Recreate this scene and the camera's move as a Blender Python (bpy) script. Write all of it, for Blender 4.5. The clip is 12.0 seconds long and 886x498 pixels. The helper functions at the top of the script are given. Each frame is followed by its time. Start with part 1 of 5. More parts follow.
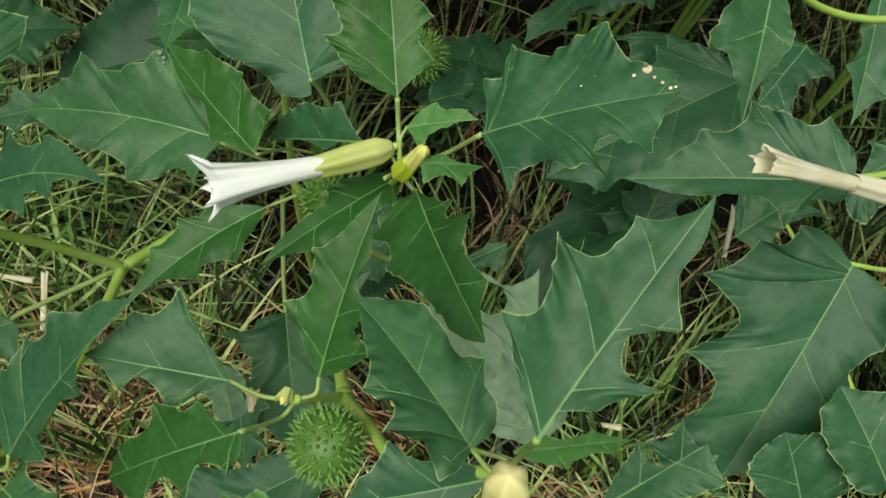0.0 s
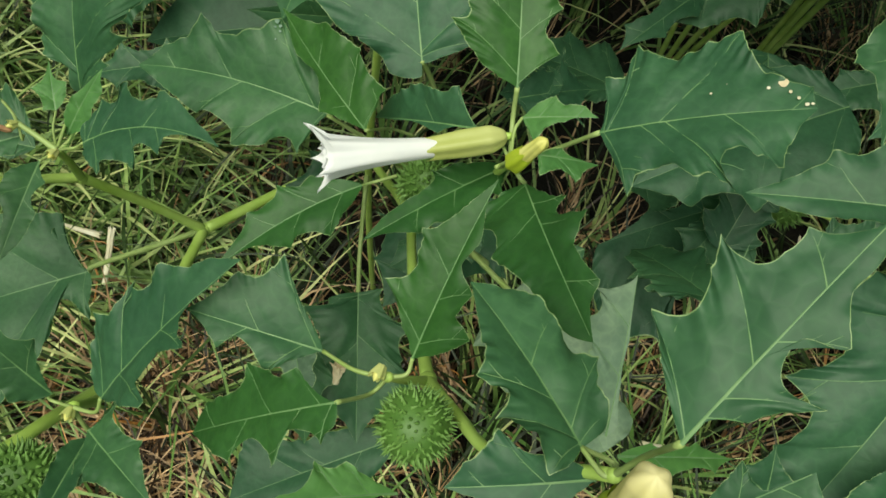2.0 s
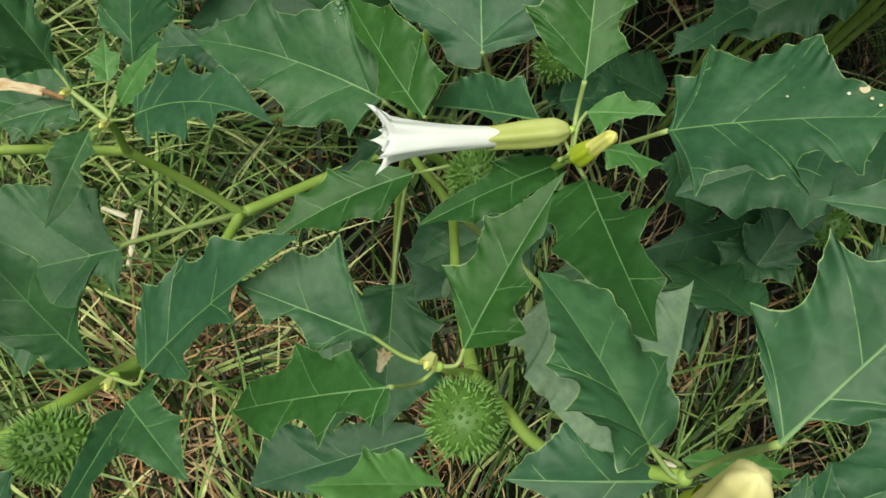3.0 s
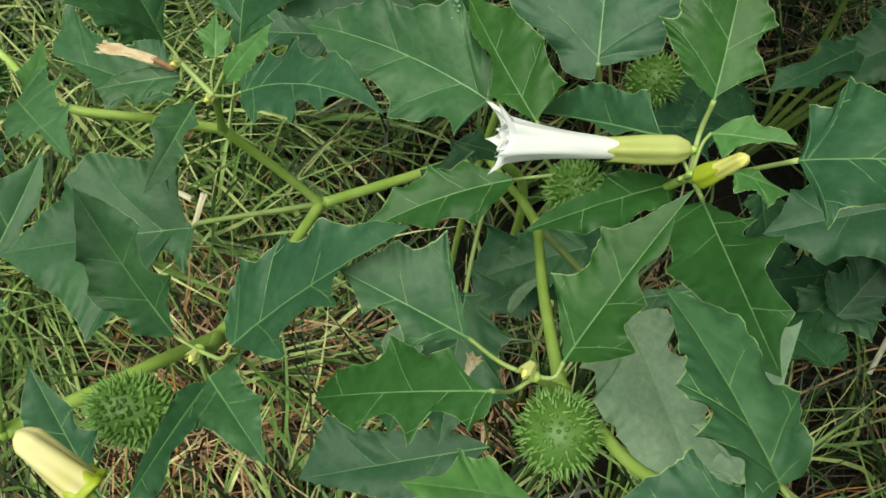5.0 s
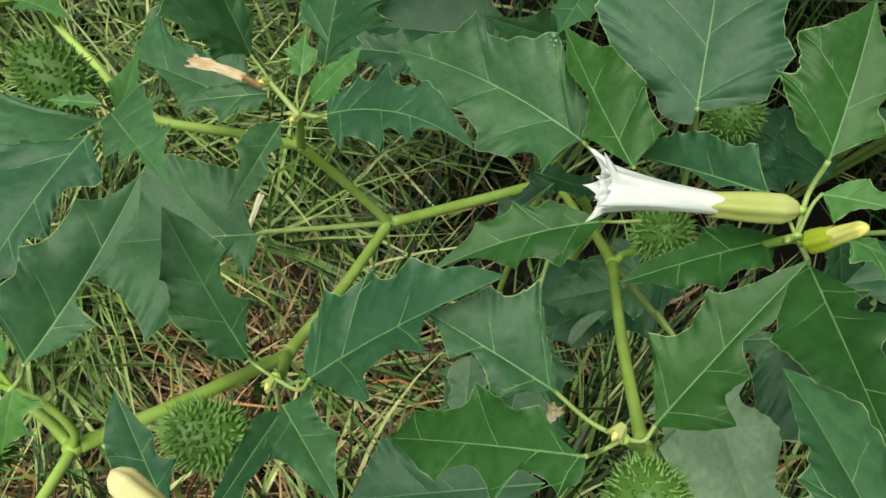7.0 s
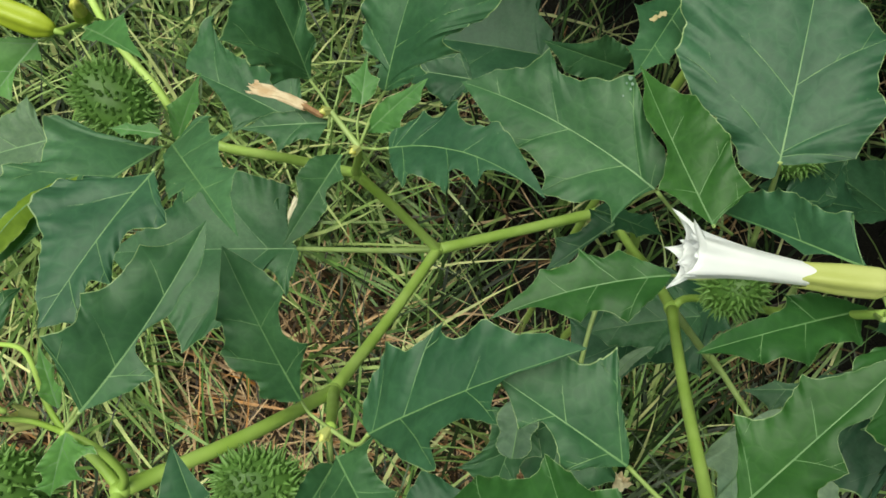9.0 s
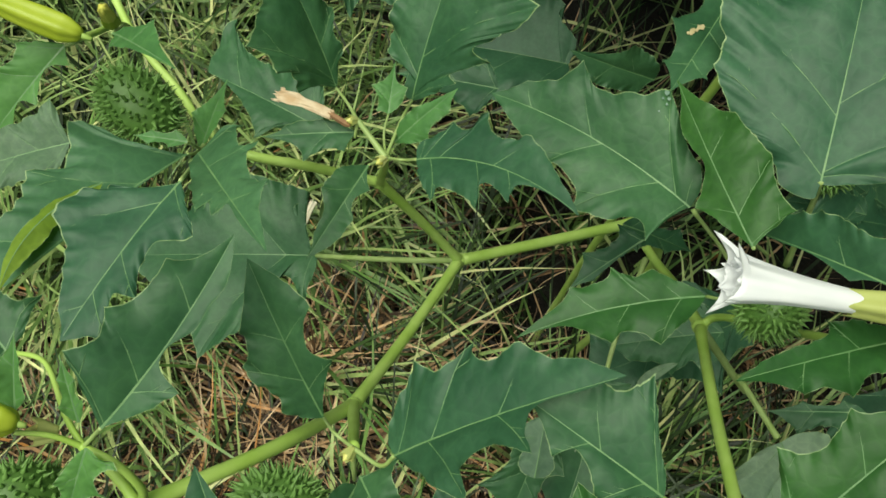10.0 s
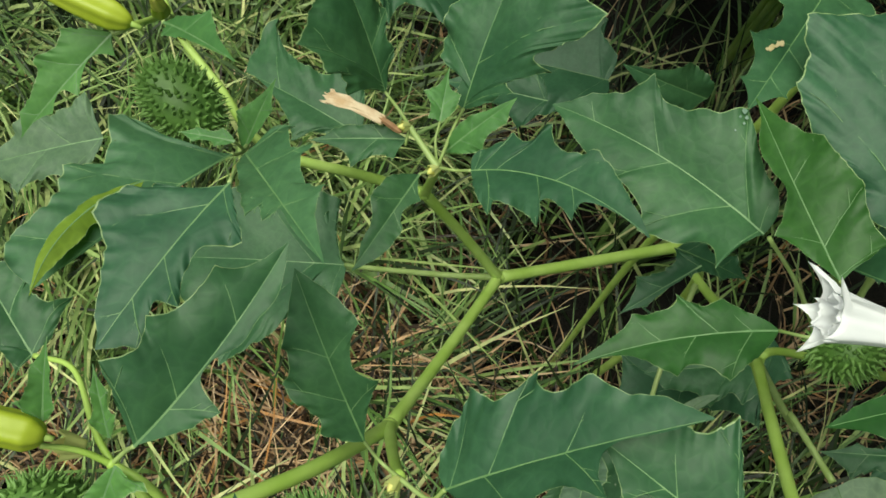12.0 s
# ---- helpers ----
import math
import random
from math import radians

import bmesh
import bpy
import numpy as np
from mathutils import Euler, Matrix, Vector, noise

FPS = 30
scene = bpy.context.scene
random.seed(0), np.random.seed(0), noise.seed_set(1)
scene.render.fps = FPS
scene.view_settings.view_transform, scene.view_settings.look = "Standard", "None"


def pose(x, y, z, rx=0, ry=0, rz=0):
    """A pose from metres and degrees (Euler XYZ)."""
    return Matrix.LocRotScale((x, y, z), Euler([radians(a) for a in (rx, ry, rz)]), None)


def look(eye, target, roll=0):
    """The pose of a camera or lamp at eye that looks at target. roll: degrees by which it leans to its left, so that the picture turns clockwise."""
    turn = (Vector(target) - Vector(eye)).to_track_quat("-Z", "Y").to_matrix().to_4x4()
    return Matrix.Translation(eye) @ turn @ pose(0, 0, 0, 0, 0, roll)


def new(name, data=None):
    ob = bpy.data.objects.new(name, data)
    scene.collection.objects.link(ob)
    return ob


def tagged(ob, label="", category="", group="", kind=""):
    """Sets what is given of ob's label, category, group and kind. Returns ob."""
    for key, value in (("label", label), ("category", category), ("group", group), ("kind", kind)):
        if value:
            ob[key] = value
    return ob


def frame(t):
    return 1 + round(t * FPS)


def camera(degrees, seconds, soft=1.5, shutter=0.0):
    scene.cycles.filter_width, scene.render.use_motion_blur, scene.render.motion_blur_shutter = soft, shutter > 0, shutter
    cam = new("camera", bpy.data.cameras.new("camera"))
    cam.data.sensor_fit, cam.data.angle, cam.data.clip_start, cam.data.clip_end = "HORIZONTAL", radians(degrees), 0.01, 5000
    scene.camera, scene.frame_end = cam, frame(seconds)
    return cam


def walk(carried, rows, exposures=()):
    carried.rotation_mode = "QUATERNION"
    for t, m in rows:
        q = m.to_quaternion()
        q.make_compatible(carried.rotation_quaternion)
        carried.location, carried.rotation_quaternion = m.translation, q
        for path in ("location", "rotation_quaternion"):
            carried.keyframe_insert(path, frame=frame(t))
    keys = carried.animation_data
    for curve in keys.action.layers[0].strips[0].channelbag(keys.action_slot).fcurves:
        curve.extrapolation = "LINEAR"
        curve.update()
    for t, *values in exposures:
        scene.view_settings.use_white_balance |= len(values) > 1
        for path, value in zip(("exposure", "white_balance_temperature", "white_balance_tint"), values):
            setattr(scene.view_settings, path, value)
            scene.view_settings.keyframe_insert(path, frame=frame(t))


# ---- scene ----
cam = camera(60.0, 12.0, 1.6)
PATH = [
    (0, (0.32, -0.096, 1.258), (0.339, 0.699, -0.577), 24.3),
    (0.5, (0.314, -0.098, 1.263), (0.298, 0.676, -0.581), 22.9),
    (1, (0.309, -0.101, 1.26), (0.27, 0.663, -0.587), 23.1),
    (1.5, (0.302, -0.104, 1.256), (0.249, 0.647, -0.597), 23.6),
    (2, (0.298, -0.109, 1.25), (0.221, 0.638, -0.604), 23.9),
    (2.5, (0.291, -0.115, 1.244), (0.196, 0.63, -0.609), 24.3),
    (3, (0.286, -0.121, 1.239), (0.171, 0.621, -0.615), 24.7),
    (3.2, (0.285, -0.122, 1.237), (0.157, 0.616, -0.618), 24.4),
    (4.8, (0.27, -0.137, 1.225), (0.055, 0.583, -0.629), 23.4),
    (5, (0.267, -0.138, 1.225), (0.044, 0.578, -0.629), 23.2),
    (5.5, (0.26, -0.138, 1.221), (0.016, 0.566, -0.635), 22.7),
    (6, (0.254, -0.139, 1.222), (-0.014, 0.547, -0.638), 21.4),
    (6.5, (0.248, -0.138, 1.22), (-0.043, 0.53, -0.642), 20.3),
    (7, (0.24, -0.138, 1.22), (-0.066, 0.519, -0.644), 19.9),
    (7.2, (0.236, -0.138, 1.22), (-0.068, 0.514, -0.646), 20.2),
    (8.8, (0.211, -0.132, 1.214), (-0.129, 0.48, -0.659), 18.3),
    (9, (0.208, -0.132, 1.213), (-0.133, 0.477, -0.661), 18.5),
    (9.5, (0.203, -0.133, 1.207), (-0.152, 0.471, -0.667), 17.9),
    (10, (0.197, -0.132, 1.206), (-0.169, 0.462, -0.669), 17.4),
    (10.5, (0.195, -0.136, 1.204), (-0.182, 0.46, -0.668), 17.4),
    (11, (0.191, -0.137, 1.198), (-0.2, 0.456, -0.671), 17.4),
    (11.5, (0.186, -0.138, 1.192), (-0.217, 0.452, -0.676), 17.6),
    (12, (0.179, -0.139, 1.184), (-0.23, 0.451, -0.683), 17.1),
]
walk(cam, [(t, look(eye, target, lean)) for t, eye, target, lean in PATH],
     exposures=((0.0, 0.59, 7150, -7), (5.0, 0.76, 7100, -7), (12.0, 0.70, 6900, -6)))

# ---- light ----
world = bpy.data.worlds.new("sky")
scene.world = world
world.use_nodes = True
_n, _l = world.node_tree.nodes, world.node_tree.links
_sky = _n.new("ShaderNodeTexSky")
_sky.sky_type, _sky.sun_disc = "NISHITA", False
_sky.sun_elevation, _sky.sun_rotation = radians(71), radians(-147)
_sky.dust_density, _sky.ozone_density = 3.0, 1.0
_n["Background"].inputs["Strength"].default_value = 0.022
_l.new(_sky.outputs["Color"], _n["Background"].inputs["Color"])
sun = new("sun", bpy.data.lights.new("sun", "SUN"))
sun.data.energy, sun.data.angle, sun.data.color = 2.85, radians(58), (1.0, 0.97, 0.91)
sun.matrix_world = look((-0.40, -0.62, 2.1), (0, 0, 0))


# ---- materials ----
def shader(name):
    m = bpy.data.materials.new(name)
    m.use_nodes = True
    n, l = m.node_tree.nodes, m.node_tree.links
    return m, n, l, n["Principled BSDF"]


def ramp(n, stops):
    r = n.new("ShaderNodeValToRGB")
    while len(r.color_ramp.elements) < len(stops):
        r.color_ramp.elements.new(0.5)
    for e, (p, c) in zip(r.color_ramp.elements, stops):
        e.position, e.color = p, (*c, 1)
    return r


def noise_tex(n, l, scale, detail=4, coord="Object"):
    c, t = n.new("ShaderNodeTexCoord"), n.new("ShaderNodeTexNoise")
    t.inputs["Scale"].default_value, t.inputs["Detail"].default_value = scale, detail
    l.new(c.outputs[coord], t.inputs["Vector"])
    return t


def mix_color(n, l, a, b, factor, blend="MIX"):
    m = n.new("ShaderNodeMix")
    m.data_type, m.blend_type = "RGBA", blend
    for sock, v in ((m.inputs[6], a), (m.inputs[7], b), (m.inputs[0], factor)):
        if hasattr(v, "is_linked"):
            l.new(v, sock)
        elif isinstance(v, tuple):
            sock.default_value = (*v, 1)
        else:
            sock.default_value = v
    return m.outputs[2]


def thin_leaf(n, l, p, amount, tint):
    """Lets light through a thin blade."""
    t, mx, out = n.new("ShaderNodeBsdfTranslucent"), n.new("ShaderNodeMixShader"), n["Material Output"]
    t.inputs["Color"].default_value = (*tint, 1)
    mx.inputs[0].default_value = amount
    l.new(p.outputs[0], mx.inputs[1])
    l.new(t.outputs[0], mx.inputs[2])
    l.new(mx.outputs[0], out.inputs["Surface"])


def leaf_material(name, dark, light, tint, through_light=0.2, rough=0.58):
    m, n, l, p = shader(name)
    info = n.new("ShaderNodeObjectInfo")
    broad, fine, cells = noise_tex(n, l, 22, 3), noise_tex(n, l, 210, 5), n.new("ShaderNodeTexVoronoi")
    c = n.new("ShaderNodeTexCoord")
    l.new(c.outputs["Object"], cells.inputs["Vector"])
    cells.inputs["Scale"].default_value = 170
    cells.feature = "DISTANCE_TO_EDGE"
    r = ramp(n, ((0.3, dark), (0.72, light)))
    l.new(broad.outputs[0], r.inputs[0])
    shade = ramp(n, ((0.0, (0.86, 0.90, 0.98)), (0.5, (1.0, 1.0, 1.0)), (1.0, (1.20, 1.12, 0.94))))
    l.new(info.outputs["Random"], shade.inputs[0])
    col = mix_color(n, l, r.outputs[0], shade.outputs[0], 1.0, "MULTIPLY")
    fr = ramp(n, ((0.35, (0.86, 0.88, 0.9)), (0.7, (1.1, 1.1, 1.08))))
    l.new(fine.outputs[0], fr.inputs[0])
    col = mix_color(n, l, col, fr.outputs[0], 1.0, "MULTIPLY")
    vr = ramp(n, ((0.0, (1.35, 1.30, 1.2)), (0.12, (1.0, 1.0, 1.0))))
    l.new(cells.outputs["Distance"], vr.inputs[0])
    col = mix_color(n, l, col, vr.outputs[0], 0.4, "MULTIPLY")
    # scattered pale specks
    sp = n.new("ShaderNodeTexVoronoi")
    sp.inputs["Scale"].default_value = 85
    l.new(c.outputs["Object"], sp.inputs["Vector"])
    sr = ramp(n, ((0.0, (1, 1, 1)), (0.055, (1, 1, 1)), (0.075, (0, 0, 0))))
    l.new(sp.outputs["Distance"], sr.inputs[0])
    pick = ramp(n, ((0.90, (0, 0, 0)), (0.92, (1, 1, 1))))
    l.new(sp.outputs["Color"], pick.inputs[0])
    both = mix_color(n, l, sr.outputs[0], pick.outputs[0], 1.0, "MULTIPLY")
    col = mix_color(n, l, col, (0.30, 0.36, 0.24), both)
    l.new(col, p.inputs["Base Color"])
    p.inputs["Roughness"].default_value = rough
    p.inputs["Specular IOR Level"].default_value = 0.42
    bump = n.new("ShaderNodeBump")
    bump.inputs["Strength"].default_value, bump.inputs["Distance"].default_value = 0.30, 0.004
    l.new(broad.outputs[0], bump.inputs["Height"])
    b2 = n.new("ShaderNodeBump")
    b2.inputs["Strength"].default_value, b2.inputs["Distance"].default_value = 0.32, 0.0008
    l.new(cells.outputs["Distance"], b2.inputs["Height"])
    l.new(bump.outputs[0], b2.inputs["Normal"])
    l.new(b2.outputs[0], p.inputs["Normal"])
    thin_leaf(n, l, p, through_light, tint)
    return m


def plain(name, a, b, scale=60, rough=0.5, bump=0.2, dist=0.001, through_light=0.0, coord="Object"):
    m, n, l, p = shader(name)
    t = noise_tex(n, l, scale, 5, coord)
    r = ramp(n, ((0.3, a), (0.7, b)))
    l.new(t.outputs[0], r.inputs[0])
    l.new(r.outputs[0], p.inputs["Base Color"])
    p.inputs["Roughness"].default_value = rough
    bm = n.new("ShaderNodeBump")
    bm.inputs["Strength"].default_value, bm.inputs["Distance"].default_value = bump, dist
    l.new(t.outputs[0], bm.inputs["Height"])
    l.new(bm.outputs[0], p.inputs["Normal"])
    if through_light:
        thin_leaf(n, l, p, through_light, b)
    return m


LEAF = leaf_material("leaf_green", (0.025, 0.083, 0.040), (0.049, 0.131, 0.062), (0.075, 0.25, 0.022), 0.16, 0.52)
LEAF_FRESH = leaf_material("leaf_fresh_green", (0.021, 0.080, 0.017), (0.040, 0.124, 0.029), (0.085, 0.27, 0.02), 0.18, 0.52)
LEAF_YOUNG = leaf_material("leaf_young_green", (0.074, 0.20, 0.055), (0.118, 0.275, 0.085), (0.20, 0.42, 0.05), 0.3)
LEAF_ROLLED = leaf_material("leaf_rolled_yellow_green", (0.17, 0.27, 0.030), (0.25, 0.36, 0.055), (0.25, 0.42, 0.03), 0.3)
LEAF_SOFT = leaf_material("leaf_soft_green", (0.050, 0.135, 0.062), (0.080, 0.182, 0.086), (0.10, 0.30, 0.035), 0.18, 0.52)
MARGIN = plain("leaf_margin_pale", (0.16, 0.26, 0.10), (0.26, 0.36, 0.16), 120, 0.5, 0.0)
VEIN = plain("vein_pale_green", (0.09, 0.20, 0.07), (0.16, 0.28, 0.115), 150, 0.5, 0.05)
STEM = plain("stem_yellow_green", (0.33, 0.50, 0.085), (0.46, 0.62, 0.17), 45, 0.48, 0.2)
PETIOLE = plain("petiole_pale_green", (0.26, 0.36, 0.10), (0.37, 0.47, 0.19), 70, 0.5, 0.1)
LEAF_PALE = leaf_material("leaf_underside_grey_green", (0.180, 0.285, 0.175), (0.285, 0.370, 0.240), (0.12, 0.24, 0.06))
# darker copy of the pale underside, for leaves that catch more light
LEAF_PALE_DIM = leaf_material("leaf_dimmed_grey_green", (0.080, 0.150, 0.092), (0.118, 0.198, 0.122), (0.10, 0.22, 0.05))
CAPSULE = plain("capsule_green", (0.066, 0.150, 0.026), (0.105, 0.210, 0.045), 130, 0.5, 0.4)
SPINE = plain("spine_green", (0.12, 0.24, 0.048), (0.18, 0.32, 0.088), 200, 0.5, 0.1)
PETAL = plain("petal_white", (0.87, 0.88, 0.92), (0.94, 0.945, 0.97), 90, 0.55, 0.12, 0.001, 0.25)
CALYX_GREEN = plain("calyx_bright_green", (0.34, 0.44, 0.025), (0.47, 0.56, 0.06), 40, 0.45, 0.12, 0.001, 0.15)
CALYX = plain("calyx_pale_yellow_green", (0.42, 0.46, 0.13), (0.55, 0.58, 0.23), 40, 0.45, 0.12, 0.001, 0.15)
BUD_CREAM = plain("bud_cream", (0.80, 0.72, 0.28), (0.92, 0.85, 0.52), 60, 0.5, 0.15, 0.001, 0.3)
BUD = plain("bud_yellow", (0.64, 0.62, 0.10), (0.80, 0.77, 0.30), 50, 0.5, 0.1, 0.001, 0.15)
WITHERED = plain("petal_withered", (0.44, 0.30, 0.16), (0.80, 0.70, 0.50), 90, 0.7, 0.5, 0.001, 0.15)
SCAR = plain("leaf_scar_tan", (0.36, 0.30, 0.14), (0.55, 0.47, 0.28), 200, 0.7, 0.3)
SHRIVELLED = plain("petal_shrivelled_tan", (0.52, 0.35, 0.20), (0.82, 0.71, 0.53), 110, 0.75, 0.6, 0.001, 0.1)
DRY_END = plain("dry_brown", (0.20, 0.10, 0.05), (0.38, 0.22, 0.11), 160, 0.75, 0.4)
DUST = plain("leaf_dust_grey", (0.09, 0.17, 0.12), (0.22, 0.31, 0.25), 300, 0.8, 0.2)
FALLEN = plain("petal_fallen_cream", (0.62, 0.55, 0.36), (0.84, 0.80, 0.68), 70, 0.6, 0.3, 0.001, 0.15)


def grass_material(name, stops, rough=0.5, lift=0.03):
    m, n, l, p = shader(name)
    g = n.new("ShaderNodeNewGeometry")
    r = ramp(n, stops)
    l.new(g.outputs["Random Per Island"], r.inputs[0])
    t = noise_tex(n, l, 40, 3)
    f = ramp(n, ((0.3, (0.7, 0.72, 0.7)), (0.7, (1.2, 1.18, 1.1))))
    l.new(t.outputs[0], f.inputs[0])
    col = mix_color(n, l, r.outputs[0], f.outputs[0], 1.0, "MULTIPLY")
    l.new(col, p.inputs["Base Color"])
    p.inputs["Roughness"].default_value = rough
    thin_leaf(n, l, p, lift, stops[2][1])
    return m


# the near-black stops imitate shaded gaps between the blades by colour
GRASS = grass_material("grass_green_gap_shade", ((0.0, (0.009, 0.020, 0.005)), (0.42, (0.022, 0.044, 0.009)), (0.61, (0.120, 0.236, 0.056)), (0.85, (0.31, 0.425, 0.140)), (1.0, (0.64, 0.64, 0.32))))
# brown thatch, its lower half blackened to paint shade deep in the grass
THATCH = grass_material("thatch_brown_gap_shade", ((0.0, (0.012, 0.007, 0.004)), (0.5, (0.024, 0.013, 0.007)), (0.8, (0.13, 0.070, 0.036)), (1.0, (0.38, 0.23, 0.13))))
GRASS_PALE = grass_material("grass_pale_green", ((0.0, (0.025, 0.055, 0.015)), (0.4, (0.125, 0.215, 0.055)), (0.8, (0.30, 0.40, 0.145)), (1.0, (0.54, 0.58, 0.27))))
# dark lower stops again colour in the gap shade among dry stalks
STRAW = grass_material("grass_dry_gap_shade", ((0.0, (0.015, 0.008, 0.004)), (0.38, (0.056, 0.030, 0.014)), (0.58, (0.34, 0.20, 0.105)), (0.87, (0.70, 0.50, 0.32)), (1.0, (0.50, 0.22, 0.06))))


def shaded_soil_material():
    m, n, l, p = shader("soil")
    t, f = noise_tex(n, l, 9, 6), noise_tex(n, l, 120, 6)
    # near-black tones put the shade of the grass gaps into the soil colour
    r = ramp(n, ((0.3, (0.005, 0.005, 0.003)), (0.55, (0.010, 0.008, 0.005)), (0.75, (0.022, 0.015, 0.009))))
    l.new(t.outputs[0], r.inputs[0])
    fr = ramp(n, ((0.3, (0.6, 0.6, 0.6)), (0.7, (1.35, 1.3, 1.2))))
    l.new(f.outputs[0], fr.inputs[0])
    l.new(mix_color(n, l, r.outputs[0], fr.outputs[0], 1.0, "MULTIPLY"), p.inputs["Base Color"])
    p.inputs["Roughness"].default_value = 0.95
    b = n.new("ShaderNodeBump")
    b.inputs["Strength"].default_value, b.inputs["Distance"].default_value = 0.9, 0.01
    l.new(f.outputs[0], b.inputs["Height"])
    l.new(b.outputs[0], p.inputs["Normal"])
    return m


SHADED_SOIL = shaded_soil_material()
LAWN = plain("lawn_far", (0.030, 0.050, 0.016), (0.090, 0.120, 0.045), 6, 0.95, 0.9, 0.03)


# ---- mesh helpers ----
def mesh_part(name, verts, faces, mats, parent=None, label="", face_mats=None, smooth=True):
    me = bpy.data.meshes.new(name)
    me.from_pydata(verts, [], faces)
    for m in mats if isinstance(mats, (list, tuple)) else (mats,):
        me.materials.append(m)
    if face_mats is not None:
        me.polygons.foreach_set("material_index", face_mats)
    if smooth:
        me.polygons.foreach_set("use_smooth", [True] * len(me.polygons))
    me.update()
    ob = new(name, me)
    if parent is not None:
        ob.parent = parent
    if label:
        ob["label"] = label
    return ob


def curve_points(pts, steps=8):
    """A smooth line through the given places (Catmull-Rom)."""
    p = [Vector(q) for q in pts]
    p = [p[0] * 2 - p[1]] + p + [p[-1] * 2 - p[-2]]
    out = []
    for i in range(1, len(p) - 2):
        for k in range(steps):
            t = k / steps
            out.append(0.5 * (2 * p[i] + (p[i + 1] - p[i - 1]) * t + (2 * p[i - 1] - 5 * p[i] + 4 * p[i + 1] - p[i + 2]) * t * t
                              + (3 * p[i] - p[i - 1] - 3 * p[i + 1] + p[i + 2]) * t ** 3))
    out.append(p[-2])
    return out


def tube_mesh(line, radii, sides=10, squash=1.0, lumps=0.0, seed=0):
    """Verts and faces of a round, tapered stalk along a line, closed at both ends."""
    rng = random.Random(seed)
    verts, faces = [], []
    side = None
    for i, c in enumerate(line):
        d = (line[min(i + 1, len(line) - 1)] - line[max(i - 1, 0)]).normalized()
        if side is None:
            side = d.orthogonal().normalized()
        side = (side - d * side.dot(d)).normalized()
        up = d.cross(side)
        for k in range(sides):
            a = 2 * math.pi * k / sides
            r = radii[i] * (1 + lumps * (rng.random() - 0.5))
            verts.append(c + side * math.cos(a) * r + up * math.sin(a) * r * squash)
    for i in range(len(line) - 1):
        for k in range(sides):
            a, b = i * sides + k, i * sides + (k + 1) % sides
            faces.append((a, b, b + sides, a + sides))
    faces.append(tuple(range(sides))[::-1])
    faces.append(tuple(range((len(line) - 1) * sides, len(line) * sides)))
    return verts, faces


def stalk(name, parent, pts, r0, r1, mat, label="", steps=8, swell=0.0, sides=12):
    line = curve_points(pts, steps)
    n = len(line) - 1
    radii = []
    for i in range(n + 1):
        t = i / n
        r = r0 + (r1 - r0) * t
        radii.append(r * (1 + swell * (math.exp(-(t / 0.08) ** 2) + math.exp(-((1 - t) / 0.08) ** 2))))
    v, f = tube_mesh(line, radii, sides, 1.0, 0.05, len(pts))
    return mesh_part(name, v, f, mat, parent, label)


# ---- leaves ----
def tooth_line(teeth, depth, seed):
    """The toothed margin from base to tip, in lengths of the leaf: hollow arcs between the teeth."""
    rng = random.Random(seed)
    stops = [(0.0, 0.0)] + list(teeth) + [(1.0, 0.0)]
    pts, marks = [], []
    for i in range(len(stops) - 1):
        (u0, v0), (u1, v1) = stops[i], stops[i + 1]
        gap = math.hypot(u1 - u0, v1 - v0)
        steps = max(9, int(gap * 80))
        small, shift, size = max(1, round(gap * 7 + rng.uniform(-0.4, 0.9))), rng.random(), min(0.022, gap * 0.09) * rng.uniform(0.5, 1.25)
        marks.append(len(pts))
        if i == 0:  # rounded shoulder at the base
            c0 = (u0 - 0.04 * gap + 0.25 * (u1 - u0), v0 + 0.55 * (v1 - v0))
            c1 = (u0 + 0.75 * (u1 - u0), v1 - 0.10 * (v1 - v0) - 0.05 * gap)
        else:
            last = i == len(stops) - 2
            pull = min(depth * gap * (0.45 if last else 1.0), 0.62 * (0.5 * (v0 + v1) if last else min(v0, v1)))
            su, sv = (v1 - v0) / gap, -(u1 - u0) / gap  # towards the midrib
            if sv > 0:
                su, sv = -su, -sv
            lop = rng.uniform(-0.55, 0.75) if not last else 0.2
            k0, k1 = 1.15 + lop * 0.75, 1.0 - lop * 0.75
            c0 = (u0 + (0.11 - 0.06 * lop) * (u1 - u0) + su * pull * k0, v0 + (0.11 - 0.06 * lop) * (v1 - v0) + sv * pull * k0)
            c1 = (u1 - (0.13 + 0.06 * lop) * (u1 - u0) + su * pull * k1, v1 - (0.13 + 0.06 * lop) * (v1 - v0) + sv * pull * k1)
        for k in range(steps):
            t = k / steps
            a, b, c, d = (1 - t) ** 3, 3 * t * (1 - t) ** 2, 3 * t * t * (1 - t), t ** 3
            v = a * v0 + b * c0[1] + c * c1[1] + d * v1
            if i > 0:  # small uneven scallops
                saw = (t * small + shift) % 1.0
                v += size * (saw ** 1.6 - 0.4) * math.sin(math.pi * t) ** 0.6 * min(1.0, v * 6)
            pts.append((a * u0 + b * c0[0] + c * c1[0] + d * u1, max(0.0, v)))
    pts.append((1.0, 0.0))
    return pts, marks[1:]


